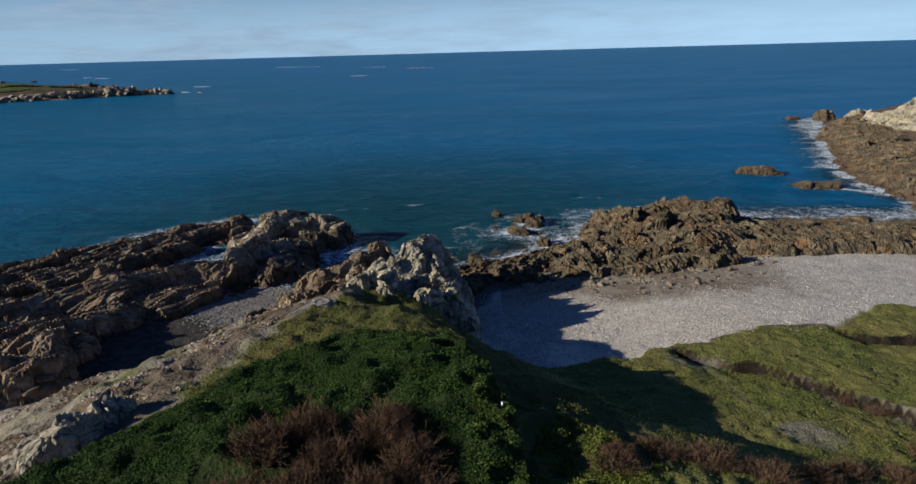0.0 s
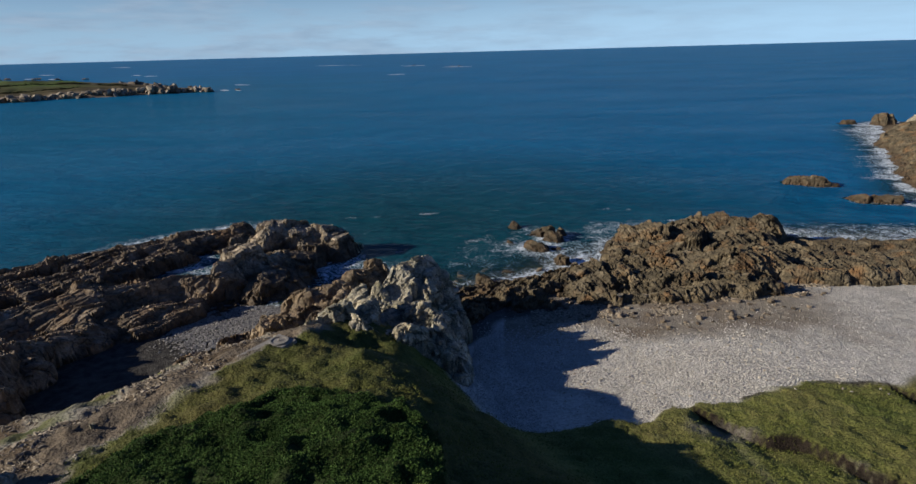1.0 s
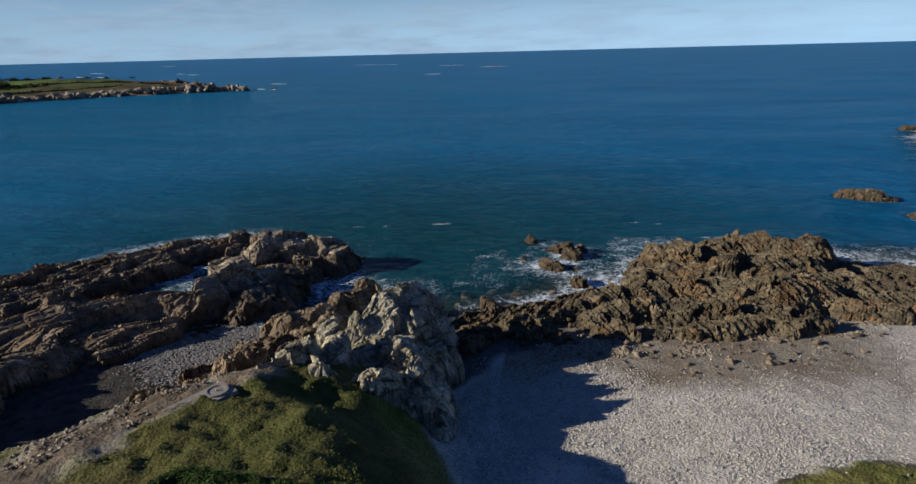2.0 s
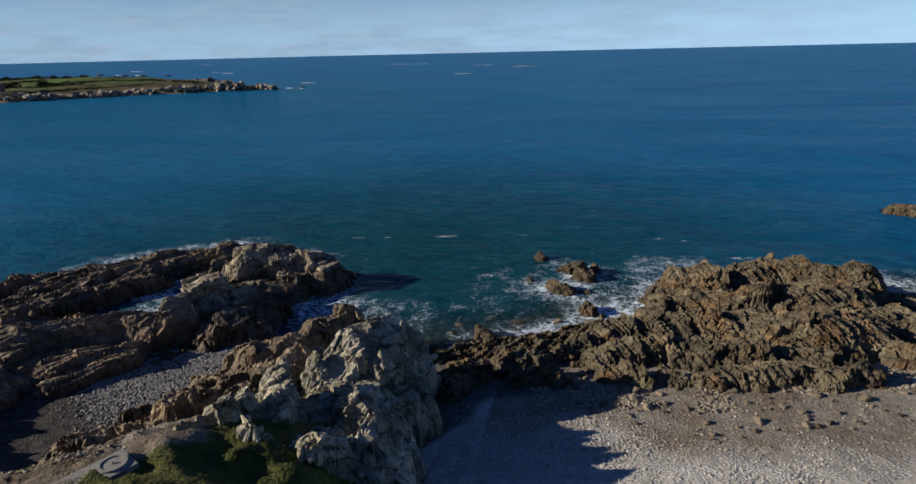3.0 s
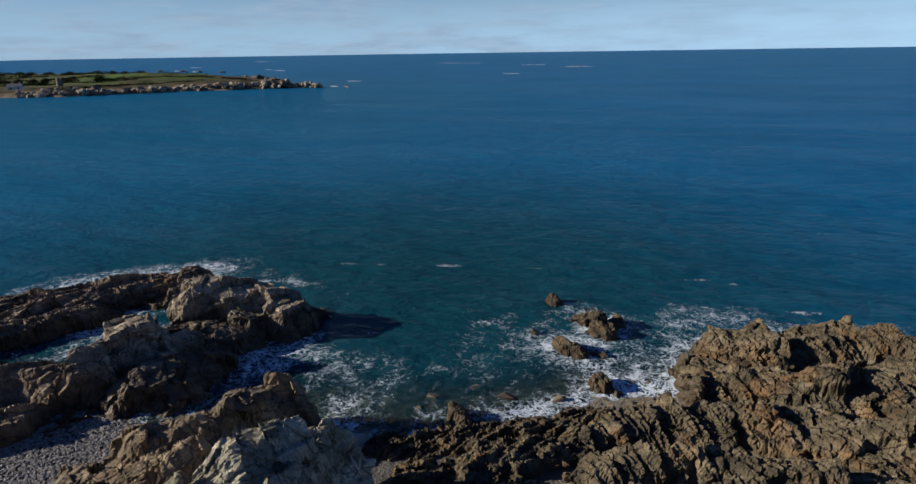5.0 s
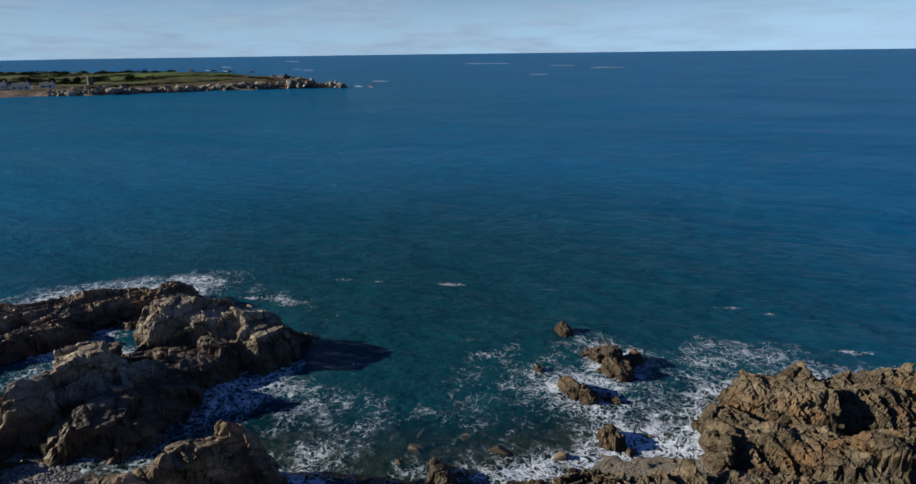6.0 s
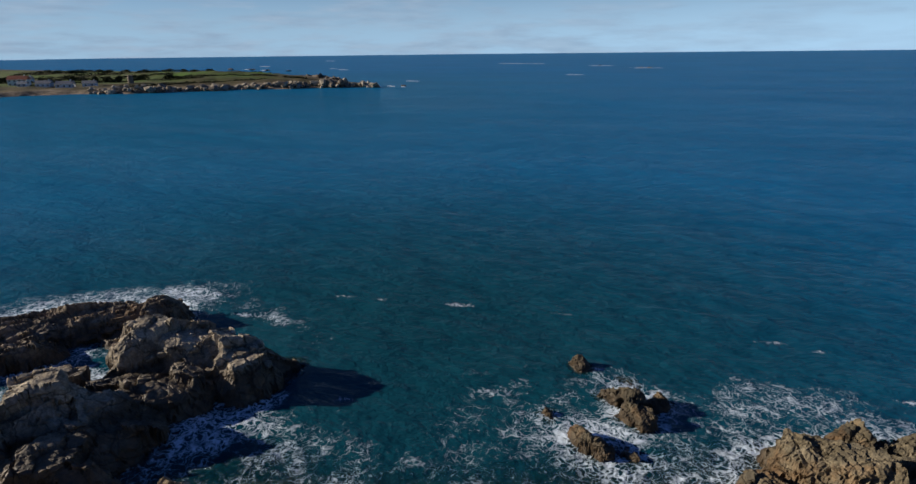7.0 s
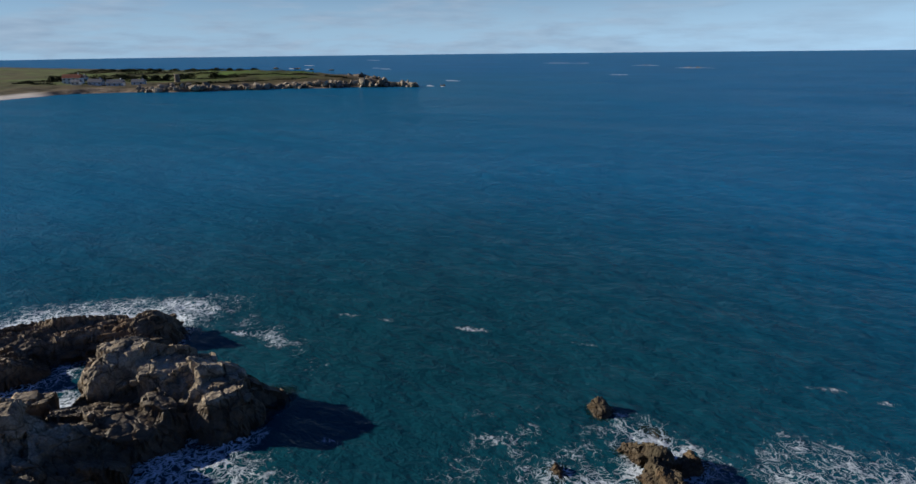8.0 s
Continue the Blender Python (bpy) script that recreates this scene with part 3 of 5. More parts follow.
    k.bump(h, 0.7, relief)
    return k.color(a)


ROCK = {
    "pale": rock_material("pale_granite", (0.155, 0.14, 0.10), (0.34, 0.31, 0.235), (0.52, 0.475, 0.38), (0.22, 0.20, 0.075, 0.4), 2.4, 0.10),
    "mid": rock_material("grey_brown_granite", (0.115, 0.094, 0.068), (0.28, 0.235, 0.175), (0.50, 0.43, 0.33), (0.22, 0.14, 0.065, 0.3), 3.7, 0.15),
    "tan": rock_material("tan_granite", (0.085, 0.066, 0.044), (0.205, 0.158, 0.104), (0.37, 0.30, 0.21), (0.25, 0.145, 0.06, 0.45), 2.6, 0.15),
    "brown": rock_material("brown_granite", (0.090, 0.068, 0.048), (0.175, 0.134, 0.093), (0.37, 0.30, 0.222), (0.22, 0.125, 0.055, 0.5), 2.0),
    "rust": rock_material("rusty_granite", (0.040, 0.034, 0.024), (0.102, 0.083, 0.053), (0.20, 0.165, 0.112), (0.21, 0.105, 0.040, 0.5), 1.6),
}


def ground_material():
    k = Mat("ground", 0.92, 0.15)
    sand = k.ramp(k.noise(2.6, 5, 0.6), (0.3, (0.39, 0.37, 0.33)), (0.7, (0.53, 0.505, 0.46)))
    peb = k.ramp(k.voronoi(0.22, "F1", "Color"), (0.1, 0.68), (0.9, 1.15))
    sand = k.mix(0.7, sand, peb, "MULTIPLY")
    sand = k.mix(k.math("MULTIPLY", k.attr("gravel"), 0.92), sand, k.mix(0.8, (0.235, 0.205, 0.16), peb, "MULTIPLY"))
    stain = k.ramp(k.noise(5.0, 4, 0.6), (0.50, 0.0), (0.62, 0.8))
    sand = k.mix(k.math("MULTIPLY", stain, k.attr("gravel")), sand, (0.17, 0.135, 0.10))
    g = k.ramp(k.noise(1.3, 6, 0.65), (0.3, (0.045, 0.062, 0.012)), (0.5, (0.090, 0.108, 0.026)), (0.72, (0.150, 0.145, 0.046)))
    big = k.ramp(k.noise(7.0, 4, 0.6), (0.36, 0.0), (0.66, 0.75))
    g = k.mix(big, g, (0.150, 0.130, 0.046))
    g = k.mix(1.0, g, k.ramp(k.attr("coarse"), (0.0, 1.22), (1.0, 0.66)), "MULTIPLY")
    blade = k.ramp(k.noise(0.12, 4, 0.7), (0.3, 0.45), (0.65, 1.35))
    g = k.mix(0.8, g, blade, "MULTIPLY")
    soil = k.ramp(k.noise(0.8, 6, 0.7), (0.3, (0.042, 0.029, 0.018)), (0.7, (0.135, 0.102, 0.066)))
    soil = k.mix(0.6, soil, k.ramp(k.voronoi(0.3, "F1", "Color"), (0.1, 0.5), (0.9, 1.6)), "MULTIPLY")
    under = k.ramp(k.noise(1.6, 5, 0.6), (0.35, (0.02, 0.022, 0.014)), (0.65, (0.09, 0.085, 0.05)))
    c = k.mix(k.attr("grass"), sand, g)
    c = k.mix(k.attr("soil"), c, soil)
    c = k.mix(k.attr("scrub"), c, k.ramp(k.noise(0.5, 5, 0.6), (0.3, (0.014, 0.022, 0.006)), (0.7, (0.036, 0.058, 0.015))))
    # shade painted into the ground colour, together with dark wet rock
    c = k.mix(k.attr("shadowed"), c, k.ramp(k.noise(0.9, 5, 0.65), (0.35, (0.022, 0.021, 0.020)), (0.65, (0.072, 0.067, 0.060))))
    c = k.mix(k.attr("stony"), c, k.ramp(k.noise(1.8, 6, 0.65), (0.35, (0.05, 0.038, 0.026)), (0.65, (0.20, 0.15, 0.10))))
    c = k.mix(k.attr("dark_band"), c, k.ramp(k.noise(0.4, 5, 0.65), (0.3, (0.006, 0.005, 0.004)), (0.7, (0.030, 0.022, 0.016))))
    c = k.mix(k.attr("bare"), c, k.ramp(k.noise(0.5, 5, 0.65), (0.3, (0.12, 0.11, 0.09)), (0.7, (0.24, 0.22, 0.19))))
    wet = k.attr("seabed")
    c = k.mix(wet, c, under)
    k.bump(k.math("ADD", k.noise(0.25, 5, 0.7), k.math("MULTIPLY", k.voronoi(0.22), 0.6)), 0.9, 0.12)
    return k.color(c)


def water_material():
    k = Mat("sea_water", 0.9, 0.0)
    deep = k.ramp(k.noise(70, 5, 0.55, (0.4, 1.0, 1.0, -8)), (0.3, (0.0034, 0.094, 0.236)), (0.7, (0.0050, 0.120, 0.290)))
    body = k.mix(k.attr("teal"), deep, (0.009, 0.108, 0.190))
    body = k.mix(k.attr("shallow"), body, (0.004, 0.042, 0.052))
    warp = k.nt.nodes.new("ShaderNodeTexNoise")
    warp.inputs["Scale"].default_value, warp.inputs["Detail"].default_value = 0.75, 4
    k.link(k.pos, warp.inputs["Vector"])
    bend = k.nt.nodes.new("ShaderNodeVectorMath")
    bend.operation = "MULTIPLY_ADD"
    bend.inputs[1].default_value = (2.6, 2.6, 0.0)
    k.link(warp.outputs["Color"], bend.inputs[0])
    k.link(k.pos, bend.inputs[2])
    nets = []
    for size, thin in ((1.2, 8.0), (0.5, 5.0)):
        v = k.nt.nodes.new("ShaderNodeTexVoronoi")
        v.feature = "DISTANCE_TO_EDGE"
        v.inputs["Scale"].default_value = 1 / size
        k.link(bend.outputs[0], v.inputs["Vector"])
        nets.append(k.math("SUBTRACT", 1.0, k.math("MULTIPLY", v.outputs["Distance"], thin)))
    lines = k.math("MAXIMUM", k.math("MAXIMUM", nets[0], k.math("MULTIPLY", nets[1], 0.9)), 0.0)
    clump = k.math("ADD", k.math("MULTIPLY", k.noise(2.4, 4, 0.6), 0.62), k.math("MULTIPLY", k.noise(0.5, 4, 0.65), 0.38))
    much = k.math("ADD", k.math("MULTIPLY", k.attr("foam"), 2.1), k.math("MULTIPLY", k.math("SUBTRACT", clump, 0.5), 2.7))
    f = k.math("ADD", k.math("MULTIPLY", lines, 0.95), k.math("SUBTRACT", much, 1.24))
    foam = k.ramp(f, (0.0, 0.0), (0.3, 0.42), (0.75, 1.0))
    foam = k.math("MULTIPLY", foam, k.ramp(k.attr("foam"), (0.03, 0.0), (0.16, 1.0)))
    c = k.mix(foam, body, (0.66, 0.74, 0.82))
    roll = k.noise(30, 3, 0.55, (0.4, 1.0, 1.0, -12))
    swell = k.noise(8.0, 4, 0.55, (0.5, 1.0, 1.0, -14))
    mid = k.noise(1.6, 6, 0.66, (0.52, 1.0, 1.0, -8))
    chop = k.noise(0.7, 3, 0.6, (0.8, 1.0, 1.0, 4))
    h = k.math("ADD", k.math("ADD", k.math("MULTIPLY", roll, 1.8), k.math("MULTIPLY", swell, 1.0)), k.math("ADD", k.math("MULTIPLY", mid, 0.5), k.math("MULTIPLY", chop, 0.12)))
    nrm = k.bump(h, 1.0, 1.0)
    gust = k.ramp(k.noise(26, 8, 0.7, (0.22, 1.0, 1.0, -7)), (0.36, 0.13), (0.64, 0.33))
    gloss = k.nt.nodes.new("ShaderNodeBsdfGlossy")
    gloss.inputs["Roughness"].default_value = 0.12
    fres = k.nt.nodes.new("ShaderNodeFresnel")
    fres.inputs["IOR"].default_value = 1.33
    k.link(nrm, gloss.inputs["Normal"])
    k.link(nrm, fres.inputs["Normal"])
    dry = k.math("SUBTRACT", 1.0, foam)
    shine = k.nt.nodes.new("ShaderNodeMixShader")
    k.link(k.math("MULTIPLY", k.math("MULTIPLY", fres.outputs[0], gust), dry), shine.inputs["Fac"])
    see = k.nt.nodes.new("ShaderNodeMixShader")
    clear = k.nt.nodes.new("ShaderNodeBsdfTransparent")
    k.link(k.math("MULTIPLY", k.attr("clear"), dry), see.inputs["Fac"])
    k.link(k.b.outputs[0], see.inputs[1])
    k.link(clear.outputs[0], see.inputs[2])
    k.link(see.outputs[0], shine.inputs[1])
    k.link(gloss.outputs[0], shine.inputs[2])
    k.link(shine.outputs[0], k.nt.nodes["Material Output"].inputs["Surface"])
    return k.color(c)


GROUND, WATER = ground_material(), water_material()

# ---- mesh helpers ----


def grid_mesh(name, X, Y, Z, keep=None, material=None, smooth_shade=True, attrs=None):
    """A mesh from arrays of one shape; keep: which quads stay."""
    n, m = X.shape
    idx = np.arange(n * m).reshape(n, m)
    quads = np.stack([idx[:-1, :-1], idx[:-1, 1:], idx[1:, 1:], idx[1:, :-1]], -1)
    quads = quads[keep] if keep is not None else quads.reshape(-1, 4)
    used = np.zeros(n * m, bool)
    used[quads.ravel()] = True
    remap = np.cumsum(used) - 1
    co = np.stack([X.ravel(), Y.ravel(), Z.ravel()], -1)[used]
    quads = remap[quads]
    me = bpy.data.meshes.new(name)
    me.vertices.add(len(co))
    me.vertices.foreach_set("co", co.astype(np.float32).ravel())
    me.loops.add(quads.size)
    me.loops.foreach_set("vertex_index", quads.astype(np.int32).ravel())
    me.polygons.add(len(quads))
    me.polygons.foreach_set("loop_start", np.arange(0, quads.size, 4, dtype=np.int32))
    me.polygons.foreach_set("use_smooth", np.full(len(quads), smooth_shade))
    me.update(calc_edges=True)
    for key, val in (attrs or {}).items():
        a = me.attributes.new(key, "FLOAT", "POINT")
        a.data.foreach_set("value", val.ravel()[used].astype(np.float32))
    if material:
        me.materials.append(material)
    return me


def poly_mesh(name, co, faces, material=None, smooth_shade=False):
    """A mesh from an array of points and an array of equal-sided faces."""
    co, faces = np.asarray(co, np.float32), np.asarray(faces, np.int32)
    k = faces.shape[1]
    me = bpy.data.meshes.new(name)
    me.vertices.add(len(co))
    me.vertices.foreach_set("co", co.ravel())
    me.loops.add(faces.size)
    me.loops.foreach_set("vertex_index", faces.ravel())
    me.polygons.add(len(faces))
    me.polygons.foreach_set("loop_start", np.arange(0, faces.size, k, dtype=np.int32))
    me.polygons.foreach_set("use_smooth", np.full(len(faces), smooth_shade))
    me.update(calc_edges=True)
    if material:
        me.materials.append(material)
    return me


def spaced(*bands):
    """Grid lines: (from, to, step) one after the other."""
    return np.concatenate([np.arange(a, b, s) for a, b, s in bands])


def outward(start, end, step, grow):
    v, out = start, []
    way = 1 if end > start else -1
    while (end - v) * way > 0:
        out.append(v)
        v += step * way
        step *= grow
    return np.array(out + [end])


# ---- sea bed, beach and headland: one sheet to the horizon ----
gx = np.concatenate([outward(-66, -4900, 0.6, 1.18)[::-1], spaced((-65.7, 62, 0.3)), outward(62, 4900, 0.6, 1.12)])
gy = np.concatenate([outward(4, -4900, 0.6, 1.22)[::-1], spaced((4.3, 100, 0.3)), outward(100, 4900, 0.5, 1.07)])
X, Y = np.meshgrid(gx, gy)
Z, grass, shore = terrain(X, Y)
soil = np.zeros_like(Z)
step_d = np.interp(X, STEP_X, STEP_Y) + 0.5 * fbm(X / 2.0, Y / 2.0, 31, 3) - Y
step2 = np.interp(X, STEP2_X, STEP2_Y) + 0.4 * fbm(X / 2.0, Y / 2.0, 33, 3) - Y
# near-black bands along both turf steps and stretches of the turf edge
dark_band = smooth(0.62, 0.34, np.abs(step_d - 0.08)) * (X > 18.6) * smooth(34, 31, X)
dark_band = np.maximum(dark_band, smooth(0.75, 0.45, np.abs(step2 - 0.1)) * (X > 34.6) * smooth(62, 50, X))
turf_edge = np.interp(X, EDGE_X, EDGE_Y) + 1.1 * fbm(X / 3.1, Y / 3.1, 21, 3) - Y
dark_band = np.maximum(dark_band, 0.8 * smooth(0.45, 0.2, np.abs(turf_edge + 0.1)) * smooth(0.5, 0.62, vnoise(X / 2.2, Y / 2.2, 88)) * (X > 16))
soil = np.maximum(soil, 0.85 * smooth(1.7, 0.3, np.abs(step_d - 1.2 + 1.2 * fbm(X / 2, Y / 2, 71, 3))) * smooth(25, 27.5, X) * smooth(34, 31, X))
bare = 0.8 * smooth(1.9, 0.5, np.hypot((X - 22.6) / 1.2, Y - 32.2) + 0.7 * fbm(X / 1.2, Y / 1.2, 72, 3))
bare = np.maximum(bare, 0.7 * smooth(1.7, 0.5, np.hypot((X - 19.6) / 1.6, Y - 43.9) + 0.7 * fbm(X / 1.2, Y / 1.2, 74, 3)))
track = np.abs(turned(X - 20.3, Y - 40.7, 94)[1] + 0.2 * fbm(X / 2, Y / 2, 75, 2))
bare = np.maximum(bare, 0.25 * smooth(0.5, 0.1, track) * (Y < 42) * (Y > 34.5))
flank = (X < -12) & (X > -34) & (Y < 62)
soil = np.where(flank & (Z > 3), np.maximum(soil, smooth(0.75, 0.2, grass)), soil)
worn = np.interp(Y, RIDGE_Y, LEFT_X) + 2.6 + 1.3 * fbm(X / 2.4, Y / 2.4, 85, 3) - X
soil = np.where((Y < 60) & (Z > 2.6) & (X < -8), np.maximum(soil, 0.9 * smooth(-0.6, 0.8, worn) * smooth(8.0, 4.5, worn)), soil)
soil = np.where((X < -26) & (Y < 52), np.maximum(soil, 0.45 * (shore > -90)), soil)
Z = Z + np.where(Z > 0, 0.05, 0.2) * fbm(X / 0.8, Y / 0.8, 73, 3) + 0.13 * grass * fbm(X / 0.45, Y / 0.45, 77, 2)
gravel = smooth(61, 68, Y + 3 * fbm(X / 6, Y / 6, 86, 3)) * (X > 5) * smooth(46, 36, X)
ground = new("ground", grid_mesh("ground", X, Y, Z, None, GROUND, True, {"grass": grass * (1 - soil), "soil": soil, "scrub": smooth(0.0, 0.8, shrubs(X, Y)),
    # painted shade and wet rock: foot of the crag, then west inlet floor
    "shadowed": 0.85 * smooth(69.5, 72, Y + 7 * smooth(6, 1, X) + 1.5 * fbm(X / 3, Y / 3, 87, 2)) * smooth(13, 10.5, X + fbm(X / 2, Y / 2, 89, 2)) * smooth(-6, -3, X) + smooth(-19.5, -22, X) * smooth(43, 48, Y + 2 * fbm(X / 3, Y / 3, 83, 2)) * smooth(2.4, 1.9, Z),
    "stony": np.maximum(smooth(60, 75, X) * smooth(76, 84, Y), smooth(40, 46, X) * smooth(79.5, 82, Y + fbm(X / 3, Y / 3, 84, 2))), "gravel": gravel, "coarse": smooth(6.6, 8.2, Z) * (X < 10), "dark_band": dark_band, "bare": bare, "seabed": smooth(0.25, -0.5, Z)}))
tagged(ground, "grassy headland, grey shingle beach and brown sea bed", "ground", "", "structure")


def land(x, y):
    """Height of the ground at one place."""
    return float(terrain(np.array([x]), np.array([y]))[0][0])


# ---- rock outcrops ----


def outcrop(spec, seed):
    name, label, tint, step, size, amp, power, ridges = spec
    r = np.array(ridges)
    wide = max(r[:, 3].max(), r[:, 7].max()) + 2.5
    xs = np.arange(min(r[:, 0].min(), r[:, 4].min()) - wide, max(r[:, 0].max(), r[:, 4].max()) + wide, step)
    ys = np.arange(min(r[:, 1].min(), r[:, 5].min()) - wide, max(r[:, 1].max(), r[:, 5].max()) + wide, step)
    rx, ry = np.meshgrid(xs, ys)
    rz = rock_z(rx, ry, spec, seed)
    gz = terrain(rx, ry)[0]
    over = rz > np.maximum(gz - 0.35, -1.3)
    keep = over[:-1, :-1] | over[1:, :-1] | over[:-1, 1:] | over[1:, 1:]
    rz = np.maximum(rz, gz - 1.2)
    boss = tint in ("pale", "mid", "tan")
    # blocks in space pushed along the slope's normal, so that steep faces are jointed too
    sy, sx = np.gradient(rz, step)
    cliff = smooth(1.0, 3.0, np.hypot(sx, sy))
    soft = rz
    for _ in range(1 if boss else 2):
        soft = (soft + np.roll(soft, 1, 0) + np.roll(soft, -1, 0) + np.roll(soft, 1, 1) + np.roll(soft, -1, 1)) / 5
    rz = rz + 0.7 * cliff * (soft - rz)
    sy, sx = np.gradient(rz, step)
    steep = np.clip(np.hypot(sx, sy), 0, 4)
    ln = np.sqrt(1 + sx * sx + sy * sy)
    w = size * 0.55
    u, v = turned(rx, ry, 53.0)
    e, a = cells3(u / (w * 1.5), v / w, (rz + 0.25 * u) / (w * 0.8), seed + 5)
    e2, a2 = cells3(u / (w * 0.62), v / (w * 0.42), (rz + 0.25 * u) / (w * 0.36), seed + 8)
    push = amp * smooth(0.5, 2.2, steep) * ((0.7 if boss else 1.0) * (a - 0.5) + (0.06 if boss else 0.22) * (a2 - 0.5) - 0.26 * (1 - smooth(0, 0.07, e)) - 0.05 * (1 - smooth(0, 0.10, e2)))
    me = grid_mesh(name, rx - push * sx / ln, ry - push * sy / ln, rz + push / ln, keep, ROCK[tint], False)
    ob = new(name, me)
    return tagged(ob, label, "rock", "shore rocks")


for i, spec in enumerate(OUTCROPS):
    outcrop(spec, 1000 + 37 * i)

# ---- sea ----
ux, uy = np.arange(-110, 150.1, 0.5), np.arange(50, 260.1, 0.5)
UX, UY = np.meshgrid(ux, uy)
solid = terrain(UX, UY)[0]
for i, spec in enumerate(OUTCROPS):
    solid = np.maximum(solid, ridge_height(UX, UY, spec[7], spec[6], 1000 + 37 * i))


def blur(a, n):
    k = np.ones(2 * n + 1) / (2 * n + 1)
    for axis in (0, 1):
        pad = [(n, n) if ax == axis else (0, 0) for ax in (0, 1)]
        a = np.apply_along_axis(lambda v: np.convolve(v, k, "valid"), axis, np.pad(a, pad, "edge"))
    return a


wall = blur((solid > -0.15).astype(float), 1)
near_rock = blur(blur(wall, 3), 4)
wide_rock = blur(blur(wall, 9), 10)
swash = 0.26 * smooth(0.02, 0.34, near_rock) + 0.30 * smooth(0.04, 0.5, wide_rock)
cove = 0.85 * np.exp(-((UX - 9) / 14.5) ** 4 - ((UY - 94) / 13) ** 4) + 1.0 * np.exp(-((UX - 32) / 16) ** 4 - ((UY - 109.5) / 4.5) ** 2)
outer = np.exp(-((UX + 51) / 13) ** 4 - ((UY - 102.5 - 0.62 * (UX + 51)) / 6.0) ** 2)
cove = np.maximum(cove, 1.3 * outer)
cove = np.maximum(cove, 0.9 * np.exp(-((UX + 27) / 11) ** 4 - ((UY - 106.4 + 0.3 * (UX + 27)) / 2.8) ** 2))
cove = np.maximum(cove, 1.7 * np.exp(-((UX + 39.5) / 5) ** 2 - ((UY - 85) / 5) ** 2))
cove = np.maximum(cove, 1.1 * np.exp(-((UX + 13) / 10) ** 4 - ((UY - 86) / 6) ** 2))
bay_edge = np.exp(-((UX - np.interp(UY, BAY_Y, BAY_X) + 6.0) / 8.0) ** 2) * smooth(104, 112, UY)
reef_edge = np.exp(-((UY - np.interp(UX, SHORE_X, SHORE_Y) - 6.0) / 5.0) ** 2) * smooth(44, 50, UX) * smooth(96, 84, UX)
islets = np.exp(-((UX - 12) / 6) ** 2 - ((UY - 105.5) / 5.5) ** 2)
patchy = fbm(UX / 7, UY / 7, 81, 4)
lanes = 0.75 + 0.9 * fbm(UX / 9, UY / 3.5, 82, 3)
cove = np.maximum(np.maximum(cove, 1.15 * islets), 1.5 * np.maximum(bay_edge * lanes, reef_edge))
exposed = np.clip(0.45 + 0.75 * cove + 0.5 * patchy, 0, 1.5)
swash = (swash * exposed + 0.31 * np.clip(cove, 0, 1.7) * (1 + 0.55 * patchy) + 0.26 * outer) * smooth(62, 70, UY)
swash = 0.62 * np.tanh(swash / 0.62)
for fx, fy, long, wide, amount in ((-32.6, 106.3, 3.2, 0.5, 0.6), (-24.5, 115.2, 2, 0.35, 0.45), (-20.1, 116.1, 1.4, 0.35, 0.5), (-10.4, 118.2, 2.4, 0.4, 0.6),
                                   (1.8, 120.2, 1.8, 0.35, 0.45), (23.8, 121.3, 2, 0.35, 0.5), (28.2, 120.9, 1.8, 0.35, 0.45), (-11.7, 95.5, 1.6, 0.35, 0.45), (34.7, 113.7, 3.0, 0.5, 0.5)):
    du, dv = turned(UX - fx, UY - fy, 12.0)
    swash = np.maximum(swash, amount * np.exp(-(du / long) ** 2 - (dv / wide) ** 2))
shoal = smooth(-3.2, -0.3, solid)


def sample(field, x, y):
    fx, fy = np.clip((x - ux[0]) / 0.5, 0, len(ux) - 1.001), np.clip((y - uy[0]) / 0.5, 0, len(uy) - 1.001)
    i, j = fy.astype(int), fx.astype(int)
    a, b = fy - i, fx - j
    v = field[i, j] * (1 - a) * (1 - b) + field[i + 1, j] * a * (1 - b) + field[i, j + 1] * (1 - a) * b + field[i + 1, j + 1] * a * b
    inside = (x > ux[0]) & (x < ux[-1]) & (y > uy[0]) & (y < uy[-1])
    return np.where(inside, v, 0.0)


sx = np.concatenate([outward(-80, -4900, 0.8, 1.09)[::-1], spaced((-79.6, 100, 0.4)), outward(100, 4900, 0.8, 1.06)])
sy = np.concatenate([outward(62, -300, 2, 1.4)[::-1], spaced((62.4, 150, 0.4)), outward(150, 4900, 0.5, 1.035)])
X, Y = np.meshgrid(sx, sy)
swell = 0.10 * fbm(X / 11 + Y / 40, Y / 4.5, 91, 3) + 0.05 * fbm(X / 3, Y / 1.6, 95, 2)
foam = sample(swash, X, Y)
Z = swell * smooth(400, 120, Y) + 0.10 * np.clip(foam, 0, 1) * fbm(X / 1.2, Y / 1.2, 97, 2)
shallow = sample(shoal, X, Y)
bay = smooth(130, 15, np.hypot(X + 12, Y - 92)) * 0.9
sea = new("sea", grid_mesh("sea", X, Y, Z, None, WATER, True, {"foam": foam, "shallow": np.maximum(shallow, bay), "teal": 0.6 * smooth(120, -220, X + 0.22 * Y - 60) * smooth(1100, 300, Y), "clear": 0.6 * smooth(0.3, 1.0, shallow)}))
